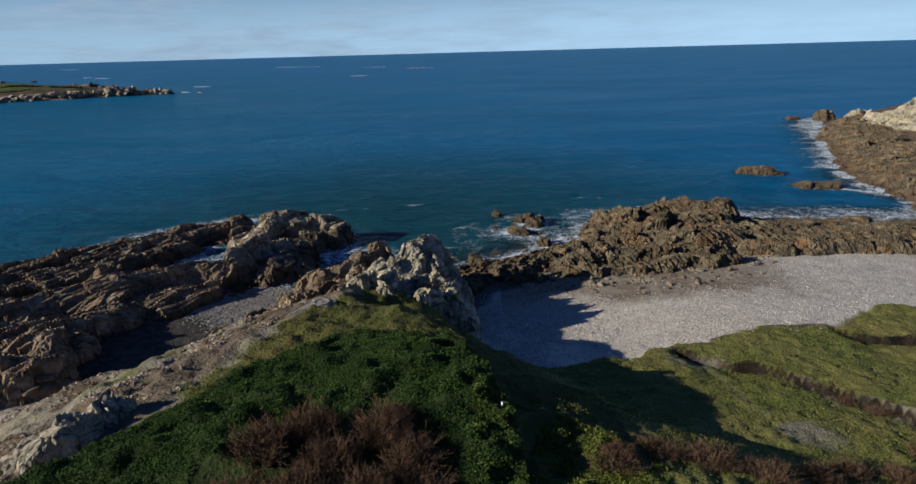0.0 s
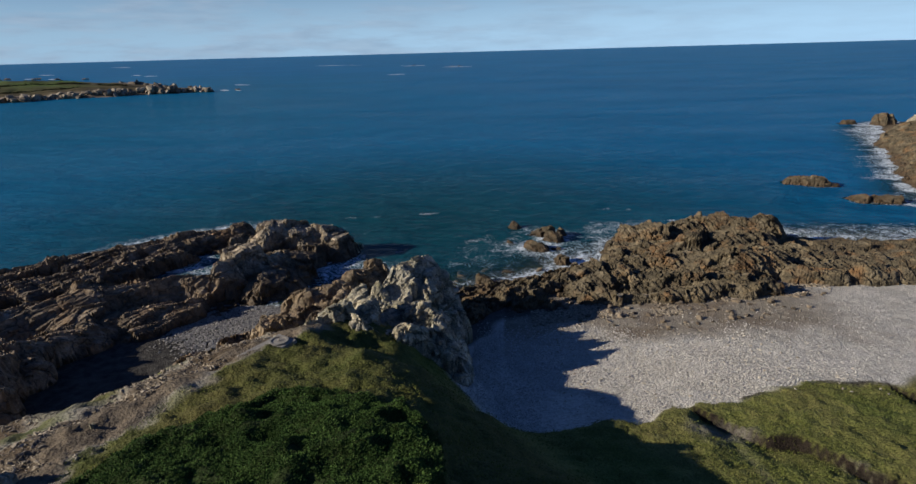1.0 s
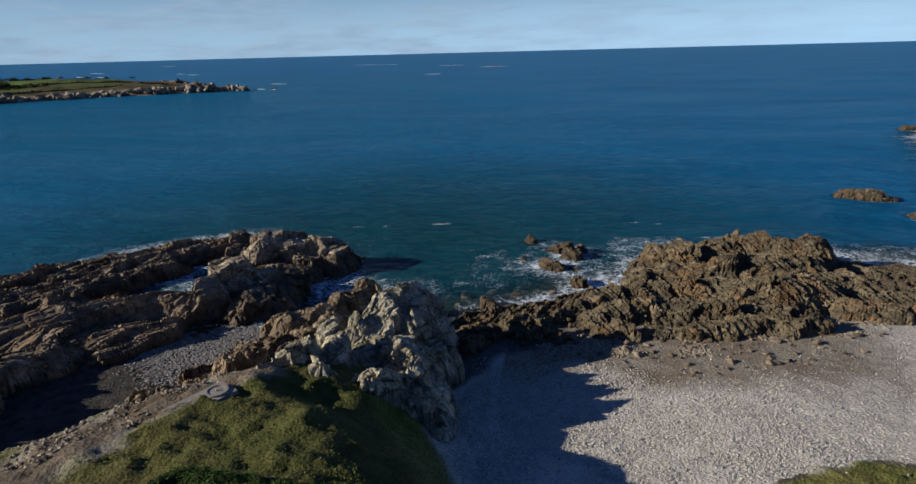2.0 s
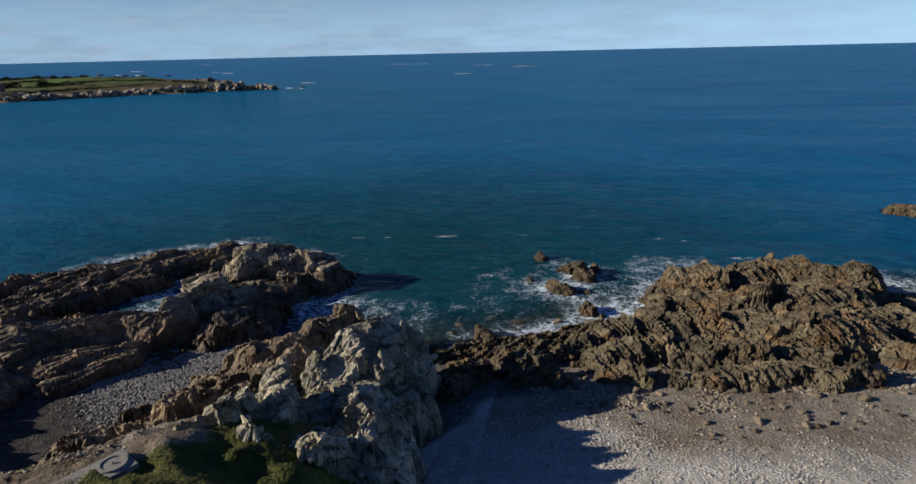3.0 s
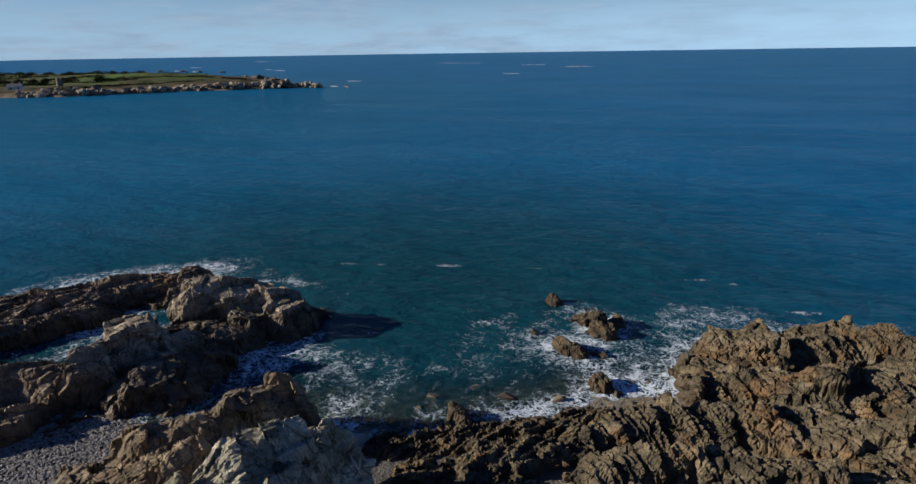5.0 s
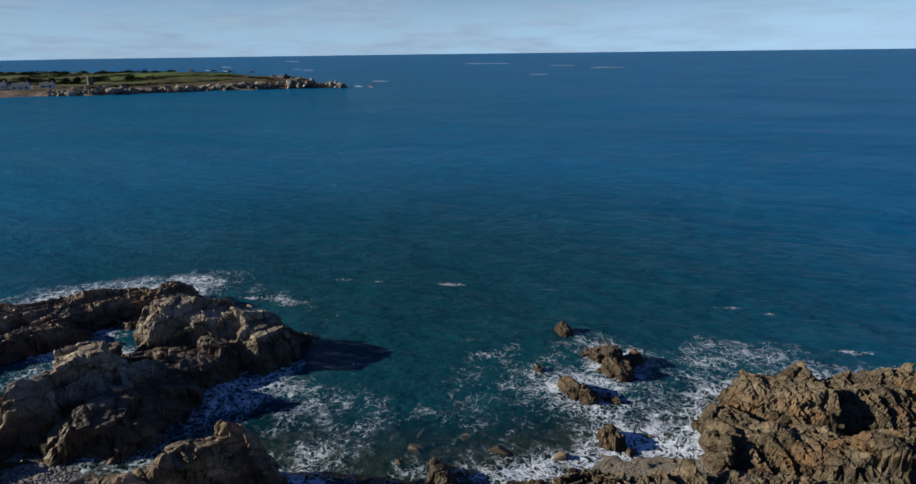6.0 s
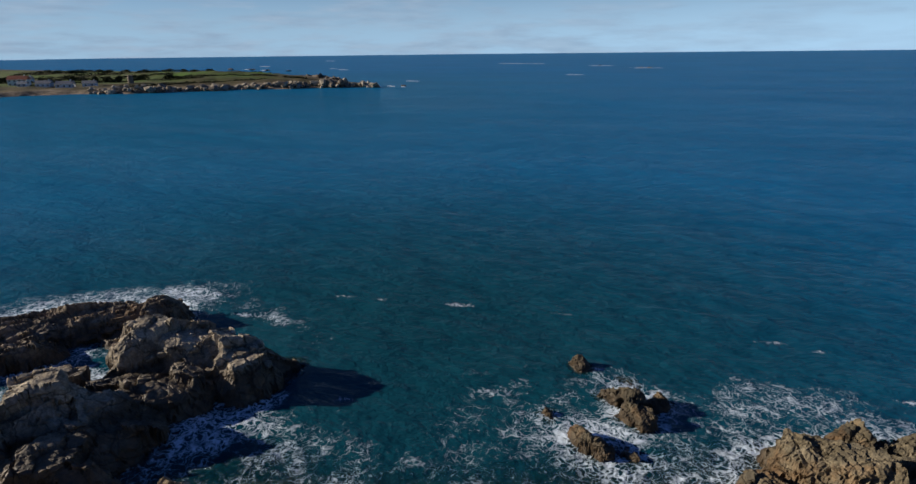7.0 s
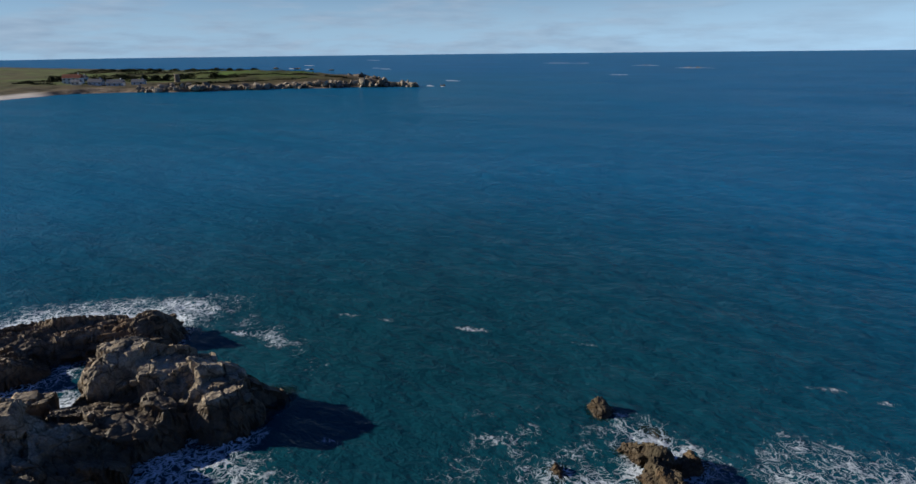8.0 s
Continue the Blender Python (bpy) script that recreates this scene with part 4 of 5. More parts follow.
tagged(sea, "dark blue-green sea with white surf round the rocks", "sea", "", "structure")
sea["kind"] = "structure"

# ---- far headland across the bay ----
COAST = ((-255, 517), (-294, 505), (-350, 463), (-413, 396), (-462, 373), (-480, 345), (-458, 291), (-430, 235), (-420, 150), (-520, 40),
         (-1600, 0), (-1700, 900), (-1050, 800), (-730, 765), (-600, 772), (-423, 640), (-330, 572))


def inside_depth(x, y, outline):
    """Distance to a closed outline, positive inside."""
    best = np.full(x.shape, 1e9)
    odd = np.zeros(x.shape, bool)
    for (x0, y0), (x1, y1) in zip(outline, outline[1:] + outline[:1]):
        dx, dy = x1 - x0, y1 - y0
        t = np.clip(((x - x0) * dx + (y - y0) * dy) / (dx * dx + dy * dy), 0, 1)
        best = np.minimum(best, np.hypot(x - x0 - t * dx, y - y0 - t * dy))
        if y0 != y1:
            odd ^= ((y0 > y) != (y1 > y)) & (x < x0 + (y - y0) * dx / dy)
    return np.where(odd, best, -best)


def far_land(x, y):
    d = inside_depth(x + 6 * fbm(x / 30, y / 30, 201, 3), y + 6 * fbm(x / 30, y / 30, 205, 3), COAST)
    sandy = smooth(345, 320, y) * smooth(-700, -420, x)
    z = np.clip(d * 0.3, -4, 3.0) + 1.4 * smooth(12, 60, d)
    z = z + sandy * (np.clip(d * 0.05, -4, 3.2) - z)
    z = z + 6.0 * np.exp(-((x + 500) / 110) ** 2 - ((y - 560) / 75) ** 2) + 4.5 * np.exp(-((x + 760) / 160) ** 2 - ((y - 590) / 80) ** 2) * smooth(0, 40, d)
    z = z + 1.1 * fbm(x / 16, y / 16, 211, 4) * smooth(2, 20, d) * (1 - sandy)
    return z, d, sandy


def far_material():
    k = Mat("far_fields", 0.95, 0.1)
    field = k.ramp(k.noise(60, 3, 0.5), (0.40, (0.060, 0.062, 0.024)), (0.50, (0.065, 0.105, 0.024)), (0.62, (0.105, 0.180, 0.036)))
    patch = k.ramp(k.noise(9, 5, 0.65), (0.36, (0.030, 0.028, 0.014)), (0.56, (0.090, 0.072, 0.038)))
    rocky = k.ramp(k.noise(5, 6, 0.7), (0.35, (0.05, 0.04, 0.03)), (0.6, (0.25, 0.20, 0.145)))
    c = k.mix(k.attr("meadow"), patch, field)
    c = k.mix(k.attr("stony"), c, rocky)
    c = k.mix(k.attr("sandy"), c, k.ramp(k.noise(12, 4), (0.3, (0.58, 0.54, 0.50)), (0.7, (0.70, 0.66, 0.62))))
    return k.color(c)


fx, fy = np.meshgrid(np.concatenate([np.arange(-1700, -700, 14), np.arange(-700, -225, 3.5)]), np.arange(60, 900, 3.5))
fz, fd, fs = far_land(fx, fy)
keep = np.zeros((fx.shape[0] - 1, fx.shape[1] - 1), bool)
for a in (0, 1):
    for b in (0, 1):
        keep |= fz[a:fx.shape[0] - 1 + a, b:fx.shape[1] - 1 + b] > -2
hill = smooth(0.35, 0.75, np.exp(-((fx + 490) / 110) ** 2 - ((fy - 560) / 70) ** 2) + 0.2 * fbm(fx / 30, fy / 30, 221, 3))
far = new("backdrop", grid_mesh("backdrop", fx, fy, fz, keep, far_material(), False, {
    "meadow": np.maximum(hill, 0.6 * smooth(40, 90, fd)), "stony": smooth(26, 8, fd + 10 * fbm(fx / 20, fy / 20, 225, 3)) * (1 - fs), "sandy": fs * smooth(30, 16, fd)}))
tagged(far, "low green headland with fields and a pale sand beach", "headland", "", "structure")


# ---- stone shapes shared by blocks, boulders and cobbles ----
def hull(seed, sides=14, boxy=0.55):
    """An angular stone about one metre across."""
    r = random.Random(seed)
    bm = bmesh.new()
    sx, sy, sz = r.uniform(0.8, 1.25), r.uniform(0.6, 1.0), r.uniform(0.5, 0.85)
    for _ in range(sides):
        v = Vector((r.gauss(0, 1), r.gauss(0, 1), r.gauss(0, 1))).normalized()
        m = max(abs(c) for c in v)
        v = v * (1 - boxy) + v / m * boxy
        bm.verts.new((v.x * sx / 2, v.y * sy / 2, v.z * sz / 2))
    bmesh.ops.convex_hull(bm, input=bm.verts)
    for v in [v for v in bm.verts if not v.link_faces]:
        bm.verts.remove(v)
    bmesh.ops.triangulate(bm, faces=bm.faces)
    return bm


def stone_mesh(name, seed, material, sides=16, boxy=0.6):
    bm = hull(seed, sides, boxy)
    me = bpy.data.meshes.new(name)
    bm.to_mesh(me)
    bm.free()
    me.materials.append(material)
    return me


def stone_arrays(seed, sides=9, boxy=0.15):
    bm = hull(seed, sides, boxy)
    bm.verts.index_update()
    co = np.array([v.co[:] for v in bm.verts])
    fa = np.array([[v.index for v in f.verts] for f in bm.faces])
    bm.free()
    return co, fa


def scattered(name, places, sizes, material, seed, flat=0.75, shapes=6, sides=9):
    """Very many small stones in one mesh: places (n, 3), sizes (n)."""
    g = np.random.default_rng(seed)
    which = g.integers(0, shapes, len(places))
    cos, fas, base = [], [], 0
    for s in range(shapes):
        co, fa = stone_arrays(seed * 10 + s, sides)
        p, r = places[which == s], sizes[which == s]
        ang, tip = g.uniform(0, 6.283, len(p)), g.uniform(-0.35, 0.35, len(p))
        c, sn = np.cos(ang)[:, None], np.sin(ang)[:, None]
        x, y, z = (co[None, :, i] * r[:, None] for i in range(3))
        z = z * flat + x * np.sin(tip)[:, None]
        v = np.stack([c * x - sn * y + p[:, None, 0], sn * x + c * y + p[:, None, 1], z + p[:, None, 2]], -1)
        cos.append(v.reshape(-1, 3))
        fas.append((fa[None] + (np.arange(len(p)) * len(co))[:, None, None]).reshape(-1, 3) + base)
        base += v.shape[0] * v.shape[1]
    return poly_mesh(name, np.concatenate(cos), np.concatenate(fas), material)


def shingle_material():
    k = Mat("shingle", 0.85, 0.25)
    c = k.ramp(k.island(), (0.0, (0.33, 0.312, 0.285)), (0.5, (0.44, 0.42, 0.385)), (1.0, (0.54, 0.515, 0.475)))
    c = k.mix(0.5, c, k.ramp(k.noise(0.08, 4, 0.6), (0.3, 0.6), (0.7, 1.2)), "MULTIPLY")
    k.bump(k.noise(0.05, 4, 0.6), 0.4, 0.01)
    return k.color(c)


def boulder_material(name, dark, light):
    k = Mat(name, 0.85, 0.25)
    c = k.mix(k.math("FRACT", k.math("ADD", k.random(), k.island())), dark, light)
    c = k.mix(0.8, c, k.ramp(k.noise(0.22, 6, 0.68), (0.3, 0.45), (0.66, 1.3)), "MULTIPLY")
    k.bump(k.noise(0.18, 6, 0.65), 0.7, 0.06)
    return k.color(c)


SHINGLE = shingle_material()
STONE = {
    "pale": boulder_material("pale_block", (0.24, 0.21, 0.165), (0.46, 0.425, 0.36)),
    "mid": boulder_material("grey_block", (0.16, 0.13, 0.095), (0.36, 0.31, 0.24)),
    "brown": boulder_material("brown_block", (0.08, 0.062, 0.044), (0.23, 0.185, 0.135)),
    "rust": boulder_material("rusty_block", (0.06, 0.046, 0.032), (0.19, 0.15, 0.105)),
}
COBBLE = boulder_material("grey_cobble", (0.15, 0.145, 0.14), (0.30, 0.29, 0.275))
BLOCKS = {t: [stone_mesh("block", 50 + 9 * i, m, 18, 0.75) for i in range(6)] for t, m in STONE.items()}
BOULDERS = [stone_mesh("boulder", 300 + i, STONE["rust" if i % 2 else "brown"], 22, 0.35) for i in range(6)]

# ---- far rocks, houses, hedges and breakers ----


def far_rock(x, y, size, seed, label, tint):
    """A heap of angular blocks seen across the bay."""
    r = random.Random(seed)
    e = new("far_rock")
    e.location = (x, y, max(0.0, float(far_land(np.array([x]), np.array([y]))[0][0]) - 0.5))
    low = 0.45 if "reef" in label else 1.0
    for i in range(9):
        s = size * r.uniform(0.25, 0.68)
        b = new("block", r.choice(BLOCKS[tint]))
        b.parent = e
        b.matrix_basis = pose(r.uniform(-0.5, 0.5) * size, r.uniform(-0.4, 0.4) * size, r.uniform(-0.05, 0.32) * size * low, r.uniform(-25, 25), r.uniform(-25, 25), r.uniform(0, 360)) @ Matrix.Diagonal((s, s, s * 1.05 * low, 1))
    return tagged(e, label, "rock", "rocks across the bay")


fr = random.Random(7)
line = ((-256, 512), (-294, 503), (-350, 460), (-413, 394), (-440, 384))
for i in range(44):
    t = i / 43 * (len(line) - 1)
    k = min(int(t), len(line) - 2)
    (ax, ay), (bx, by) = line[k], line[k + 1]
    u = t - k
    size = fr.uniform(6, 12) * (1.35 if i in (3, 4, 9, 10) else 1.0) * (0.75 if i > 30 else 1.0)
    back = fr.uniform(-1, 9)
    far_rock(ax + (bx - ax) * u - back * 0.6, ay + (by - ay) * u + back * 0.8, size, 700 + i, "sunlit tan granite rocks along the far shore", "mid")
for i, (x, y, s) in enumerate(((-330, 574, 8), (-350, 590, 10), (-392, 622, 14), (-415, 640, 12), (-430, 650, 9), (-300, 566, 6), (-372, 612, 9))):
    far_rock(x, y, s, 800 + i, "dark rocks on the headland's seaward side", "brown")
for i, (x, y, s) in enumerate(((-98, 1062, 7), (-84, 1067, 6), (-186, 1200, 5), (-700, 900, 9), (-760, 930, 10), (-640, 880, 7), (-820, 940, 11), (-240, 533, 4))):
    far_rock(x, y, s, 850 + i, "dark reef breaking the open sea", "brown")


def foam_material():
    k = Mat("surf", 0.9, 0.1)
    return k.color(k.ramp(k.noise(1.2, 5, 0.65), (0.3, (0.30, 0.40, 0.50)), (0.7, (0.56, 0.64, 0.72))))


SURF = foam_material()


def breaker(x, y, length, width, seed, turn=0.0):
    """A line of white water: a low ragged ridge of foam on the sea."""
    u, v = np.meshgrid(np.linspace(-1, 1, 60), np.linspace(-1, 1, 12))
    edge = (1 - np.abs(u) ** 2.2) * (0.45 + 0.75 * vnoise(u * 7 + seed, v * 0 + seed, seed))
    h = 0.5 * np.clip(edge - np.abs(v), -0.3, 1) * (0.5 + vnoise(u * 14, v * 4, seed + 3))
    c, s = math.cos(radians(turn)), math.sin(radians(turn))
    px, py = u * length / 2, v * width / 2
    ob = new("breaker", grid_mesh("breaker", x + c * px - s * py, y + s * px + c * py, h, (h[:-1, :-1] > -0.05) | (h[1:, 1:] > -0.05), SURF, False))
    return tagged(ob, "white breaking wave out on the open sea", "wave", "breakers on the reef")


for i, (x, y, l, w, a) in enumerate(((-409, 1382, 90, 14, -10), (-350, 1370, 40, 8, -8), (-186, 1196, 55, 14, -5), (-89, 1060, 60, 10, 0), (-143, 790, 26, 8, 0), (-273, 617, 24, 7, -20), (-250, 530, 14, 5, -30),
                                     (-583, 957, 40, 12, -25), (-937, 1172, 70, 16, -30), (-1226, 1845, 120, 20, -30), (-640, 1010, 30, 8, -25), (-800, 960, 50, 9, -40), (-720, 915, 60, 9, -40), (-235, 525, 10, 4, -40))):
    breaker(x, y, l, w, 900 + i, a)

white_wall = Mat("white_render", 0.9, 0.2)
white_wall = white_wall.color(white_wall.ramp(white_wall.noise(1.5, 4), (0.3, (0.66, 0.64, 0.60)), (0.7, (0.80, 0.79, 0.76))))
red_tile = Mat("red_roof", 0.9, 0.2)
red_tile = red_tile.color(red_tile.ramp(red_tile.noise(0.8, 4), (0.3, (0.24, 0.085, 0.05)), (0.7, (0.36, 0.14, 0.085))))
grey_slate = Mat("grey_slate", 0.8, 0.3)
grey_slate = grey_slate.color(grey_slate.ramp(grey_slate.noise(0.8, 4), (0.3, (0.10, 0.11, 0.125)), (0.7, (0.19, 0.20, 0.22))))
window_glass = Mat("window_glass", 0.08, 0.6).color((0.02, 0.025, 0.03))
old_stone = STONE["mid"]


def part(name, bm, material, parent, label="", category=""):
    me = bpy.data.meshes.new(name)
    bm.to_mesh(me)
    bm.free()
    me.materials.append(material)
    ob = new(name, me)
    ob.parent = parent
    return tagged(ob, label, category)


def block(x0, x1, y0, y1, z0, z1, bevel=0.0):
    bm = bmesh.new()
    bmesh.ops.create_cube(bm, size=1)
    for v in bm.verts:
        v.co = Vector((x0 + (v.co.x + 0.5) * (x1 - x0), y0 + (v.co.y + 0.5) * (y1 - y0), z0 + (v.co.z + 0.5) * (z1 - z0)))
    if bevel:
        bmesh.ops.bevel(bm, geom=bm.edges[:], offset=bevel, segments=1, affect="EDGES")
    return bm


def gable(w, d, z0, z1, over=0.4):
    bm = bmesh.new()
    a = [bm.verts.new((sx * (w / 2 + over), sy * (d / 2 + over), z0)) for sx, sy in ((-1, -1), (1, -1), (1, 1), (-1, 1))]
    r0, r1 = bm.verts.new((-w / 2 - over, 0, z1)), bm.verts.new((w / 2 + over, 0, z1))
    for f in ((a[0], a[1], r1, r0), (a[2], a[3], r0, r1), (a[1], a[2], r1), (a[3], a[0], r0), (a[3], a[2], a[1], a[0])):
        bm.faces.new(f)
    return bm


def house(x, y, turn, w, d, eaves, ridge, roof, label, storeys=1):
    e = new("house")
    e.matrix_world = pose(x, y, float(far_land(np.array([x]), np.array([y]))[0][0]) - 0.2, 0, 0, turn)
    part("wall", block(-w / 2, w / 2, -d / 2, d / 2, 0, eaves), white_wall, e)
    part("roof", gable(w, d, eaves, ridge), roof, e, "pitched roof")
    part("chimney", block(w * 0.3, w * 0.3 + 0.9, -0.45, 0.45, eaves, ridge + 1.0), white_wall, e)
    n = max(2, int(w // 3.5))
    for s in range(storeys):
        for i in range(n):
            cx = -w / 2 + (i + 0.5) * w / n
            part("window", block(cx - 0.7, cx + 0.7, -d / 2 - 0.03, -d / 2 + 0.1, 0.9 + 2.7 * s, 2.2 + 2.7 * s), window_glass, e, "dark window pane")
    return tagged(e, label, "house", "houses on the far headland")


house(-551, 400, 40, 15, 9, 5.4, 8.6, red_tile, "white two-storey house with a red tiled roof", 2)
house(-505, 392, 38, 11, 8, 3.0, 5.4, grey_slate, "white bungalow with a grey slate roof")
house(-492, 401, 38, 13, 8, 3.0, 5.6, grey_slate, "long white bungalow with a slate roof")
house(-478, 413, 40, 10, 8, 3.0, 5.2, grey_slate, "white bungalow beside a low field")
house(-520, 384, 36, 7, 6, 2.8, 4.6, grey_slate, "small white cottage with a grey roof")
house(-590, 430, 42, 12, 8, 3.0, 5.6, grey_slate, "pale house half hidden by dark trees")


def watch_tower(x, y):
    e = new("watch_tower")
    e.location = (x, y, float(far_land(np.array([x]), np.array([y]))[0][0]) - 0.3)
    bm = bmesh.new()
    bmesh.ops.create_cone(bm, cap_ends=True, segments=20, radius1=2.6, radius2=2.1, depth=6.6, matrix=Matrix.Translation((0, 0, 3.3)))
    part("tower", bm, old_stone, e)
    bm = bmesh.new()
    bmesh.ops.create_cone(bm, cap_ends=True, segments=20, radius1=2.35, radius2=2.35, depth=0.7, matrix=Matrix.Translation((0, 0, 6.9)))
    part("parapet", bm, old_stone, e)
    return tagged(e, "small round stone watch tower on the far shore", "tower")


watch_tower(-466, 443)
leaf_far = Mat("far_foliage", 0.9, 0.1)
leaf_far = leaf_far.color(leaf_far.ramp(leaf_far.island(), (0.0, (0.012, 0.018, 0.008)), (1.0, (0.045, 0.055, 0.02))))
bark = Mat("bark", 0.9, 0.1)
bark = bark.color(bark.ramp(bark.noise(0.3, 4), (0.3, (0.05, 0.035, 0.025)), (0.7, (0.12, 0.09, 0.065))))


def far_tree(x, y, w, h, seed):
    g = np.random.default_rng(seed)
    z = float(far_land(np.array([x]), np.array([y]))[0][0])
    e = new("tree")
    e.location = (x, y, z - 0.2)
    bm = bmesh.new()
    bmesh.ops.create_cone(bm, cap_ends=True, segments=7, radius1=0.35, radius2=0.12, depth=h * 0.7, matrix=Matrix.Translation((0, 0, h * 0.35)))
    part("trunk", bm, bark, e)
    n = 420
    a, rr, hh = g.uniform(0, 6.283, n), g.uniform(0, 1, n) ** 0.5, g.uniform(0.12, 1, n)
    rad = w / 2 * rr * np.sqrt(np.clip(1.15 - hh, 0, 1)) * (0.75 + 0.5 * g.uniform(0, 1, n))
    p = np.stack([rad * np.cos(a), rad * np.sin(a) * 0.8, hh * h], -1)
    q = p[:, None] + g.normal(0, 0.45, (n, 3, 3))
    me = poly_mesh("crown", q.reshape(-1, 3), np.arange(3 * n).reshape(-1, 3), leaf_far)
    c = new("crown", me)
    c.parent = e
    return tagged(e, "dark wind-shaped evergreen tree beside far houses", "tree", "trees across the bay")


for i in range(46):
    r = random.Random(60 + i)
    if i < 26:
        far_tree(-640 + i * 7 + r.uniform(-6, 6), 425 + i * 2.2 + r.uniform(-14, 24), r.uniform(8, 15), r.uniform(2.5, 5), i)
    else:
        far_tree(-760 + (i - 26) * 11 + r.uniform(-5, 5), 560 + r.uniform(-10, 20) + (i - 26) * 3, r.uniform(10, 18), r.uniform(2, 4), i)


def hedge(x0, y0, x1, y1, h, seed):
    """A field hedge: very many small leaf clumps along a line."""
    g = np.random.default_rng(seed)
    n = int(math.hypot(x1 - x0, y1 - y0) * 14)
    t = g.uniform(0, 1, n)
    x, y = x0 + t * (x1 - x0) + g.normal(0, 1.3, n), y0 + t * (y1 - y0) + g.normal(0, 1.3, n)
    tall = h * (0.2 + 0.7 * vnoise(t * 9, t * 0, seed))
    p = np.stack([x, y, far_land(x, y)[0] + g.uniform(0, 1, n) * tall], -1)
    q = p[:, None] + g.normal(0, 0.5, (n, 3, 3))
    ob = new("hedge", poly_mesh("hedge", q.reshape(-1, 3), np.arange(3 * n).reshape(-1, 3), leaf_far))
    return tagged(ob, "dark field hedge on the far headland", "hedge", "hedges across the bay", "stuff")


for i, (x0, y0, x1, y1, h) in enumerate(((-640, 400, -560, 440, 4), (-560, 420, -480, 470, 3), (-600, 470, -500, 520, 3), (-520, 440, -440, 500, 2.2), (-480, 500, -400, 560, 2), (-700, 460, -620, 540, 4),
                                         (-640, 540, -560, 640, 3), (-560, 610, -480, 650, 2.5), (-420, 450, -380, 520, 1.6), (-450, 420, -420, 450, 1.6), (-720, 400, -640, 380, 4), (-760, 520, -690, 600, 4), (-390, 560, -350, 540, 1.5), (-610, 380, -540, 375, 2))):
    hedge(x0, y0, x1, y1, h, 1300 + i)

# ---- concrete marker on the headland ----
concrete = Mat("concrete", 0.9, 0.2)
concrete.bump(concrete.noise(0.05, 5), 0.4, 0.01)
concrete = concrete.color(concrete.ramp(concrete.noise(0.35, 6, 0.65), (0.3, (0.15, 0.14, 0.125)), (0.7, (0.30, 0.285, 0.26))))


def ring(r0, r1, z0, z1, n=36):
    bm = bmesh.new()
    loops = [[bm.verts.new((r * math.cos(6.28319 * i / n), r * math.sin(6.28319 * i / n), z)) for i in range(n)] for r, z in ((r0, z0), (r1, z0), (r1, z1), (r0, z1))]
    for a, b in zip(loops, loops[1:] + loops[:1]):
        for i in range(n):
            bm.faces.new((a[i], a[(i + 1) % n], b[(i + 1) % n], b[i]))
    return bm


marker = new("concrete_platform")
marker.matrix_world = pose(-11.5, 47.0, land(-11.5, 47.0) + 0.04, 0, 0, 62)
part("slab", block(-3.0, 0.9, -0.95, 0.95, -0.5, 0.12, 0.03), concrete, marker)
part("rim", ring(0.55, 0.72, 0.12, 0.24), concrete, marker, "raised concrete ring")
bm = bmesh.new()
bmesh.ops.create_cone(bm, cap_ends=True, segments=32, radius1=0.55, radius2=0.55, depth=0.07, matrix=Matrix.Translation((0, 0, 0.15)))
part("disc", bm, concrete, marker, "round weathered disc")
bm = bmesh.new()
bmesh.ops.create_cone(bm, cap_ends=True, segments=10, radius1=0.06, radius2=0.05, depth=0.16, matrix=Matrix.Translation((0, 0, 0.24)))
part("bolt", bm, STONE["pale"], marker, "pale centre stud")
tagged(marker, "weathered concrete slab with a raised round ring on turf", "platform")

post = new("marker_post")
post.matrix_world = pose(3.0, 27.7, land(3.0, 27.7) - 0.05, 0, 14, 20)
part("post", block(-0.07, 0.07, -0.07, 0.07, 0, 0.42, 0.015), white_wall, post)
part("cap", block(-0.085, 0.085, -0.085, 0.085, 0.42, 0.46, 0.01), concrete, post)
tagged(post, "short leaning white post beside the scrub", "post")

# ---- plants ----


def leaf_material(name, *stops, gloss=0.04):
    k = Mat(name, 0.85, gloss)
    c = k.ramp(k.island(), *stops)
    c = k.mix(0.6, c, k.ramp(k.noise(1.4, 4, 0.6), (0.3, 0.5), (0.7, 1.3)), "MULTIPLY")
    return k.color(c)


LEAF = leaf_material("dark_leaves", (0.0, (0.022, 0.045, 0.012)), (0.6, (0.040, 0.078, 0.019)), (1.0, (0.068, 0.112, 0.030)))
TURF = leaf_material("grass_blades", (0.0, (0.066, 0.084, 0.016)), (0.5, (0.108, 0.126, 0.030)), (1.0, (0.155, 0.156, 0.048)), gloss=0.03)
TWIG = leaf_material("bare_twigs", (0.0, (0.052, 0.034, 0.023)), (0.5, (0.105, 0.066, 0.043)), (1.0, (0.17, 0.112, 0.075)), gloss=0.03)
WEEDY = leaf_material("yellow_green_leaves", (0.0, (0.050, 0.072, 0.013)), (0.6, (0.115, 0.148, 0.030)), (1.0, (0.20, 0.21, 0.055)), gloss=0.03)


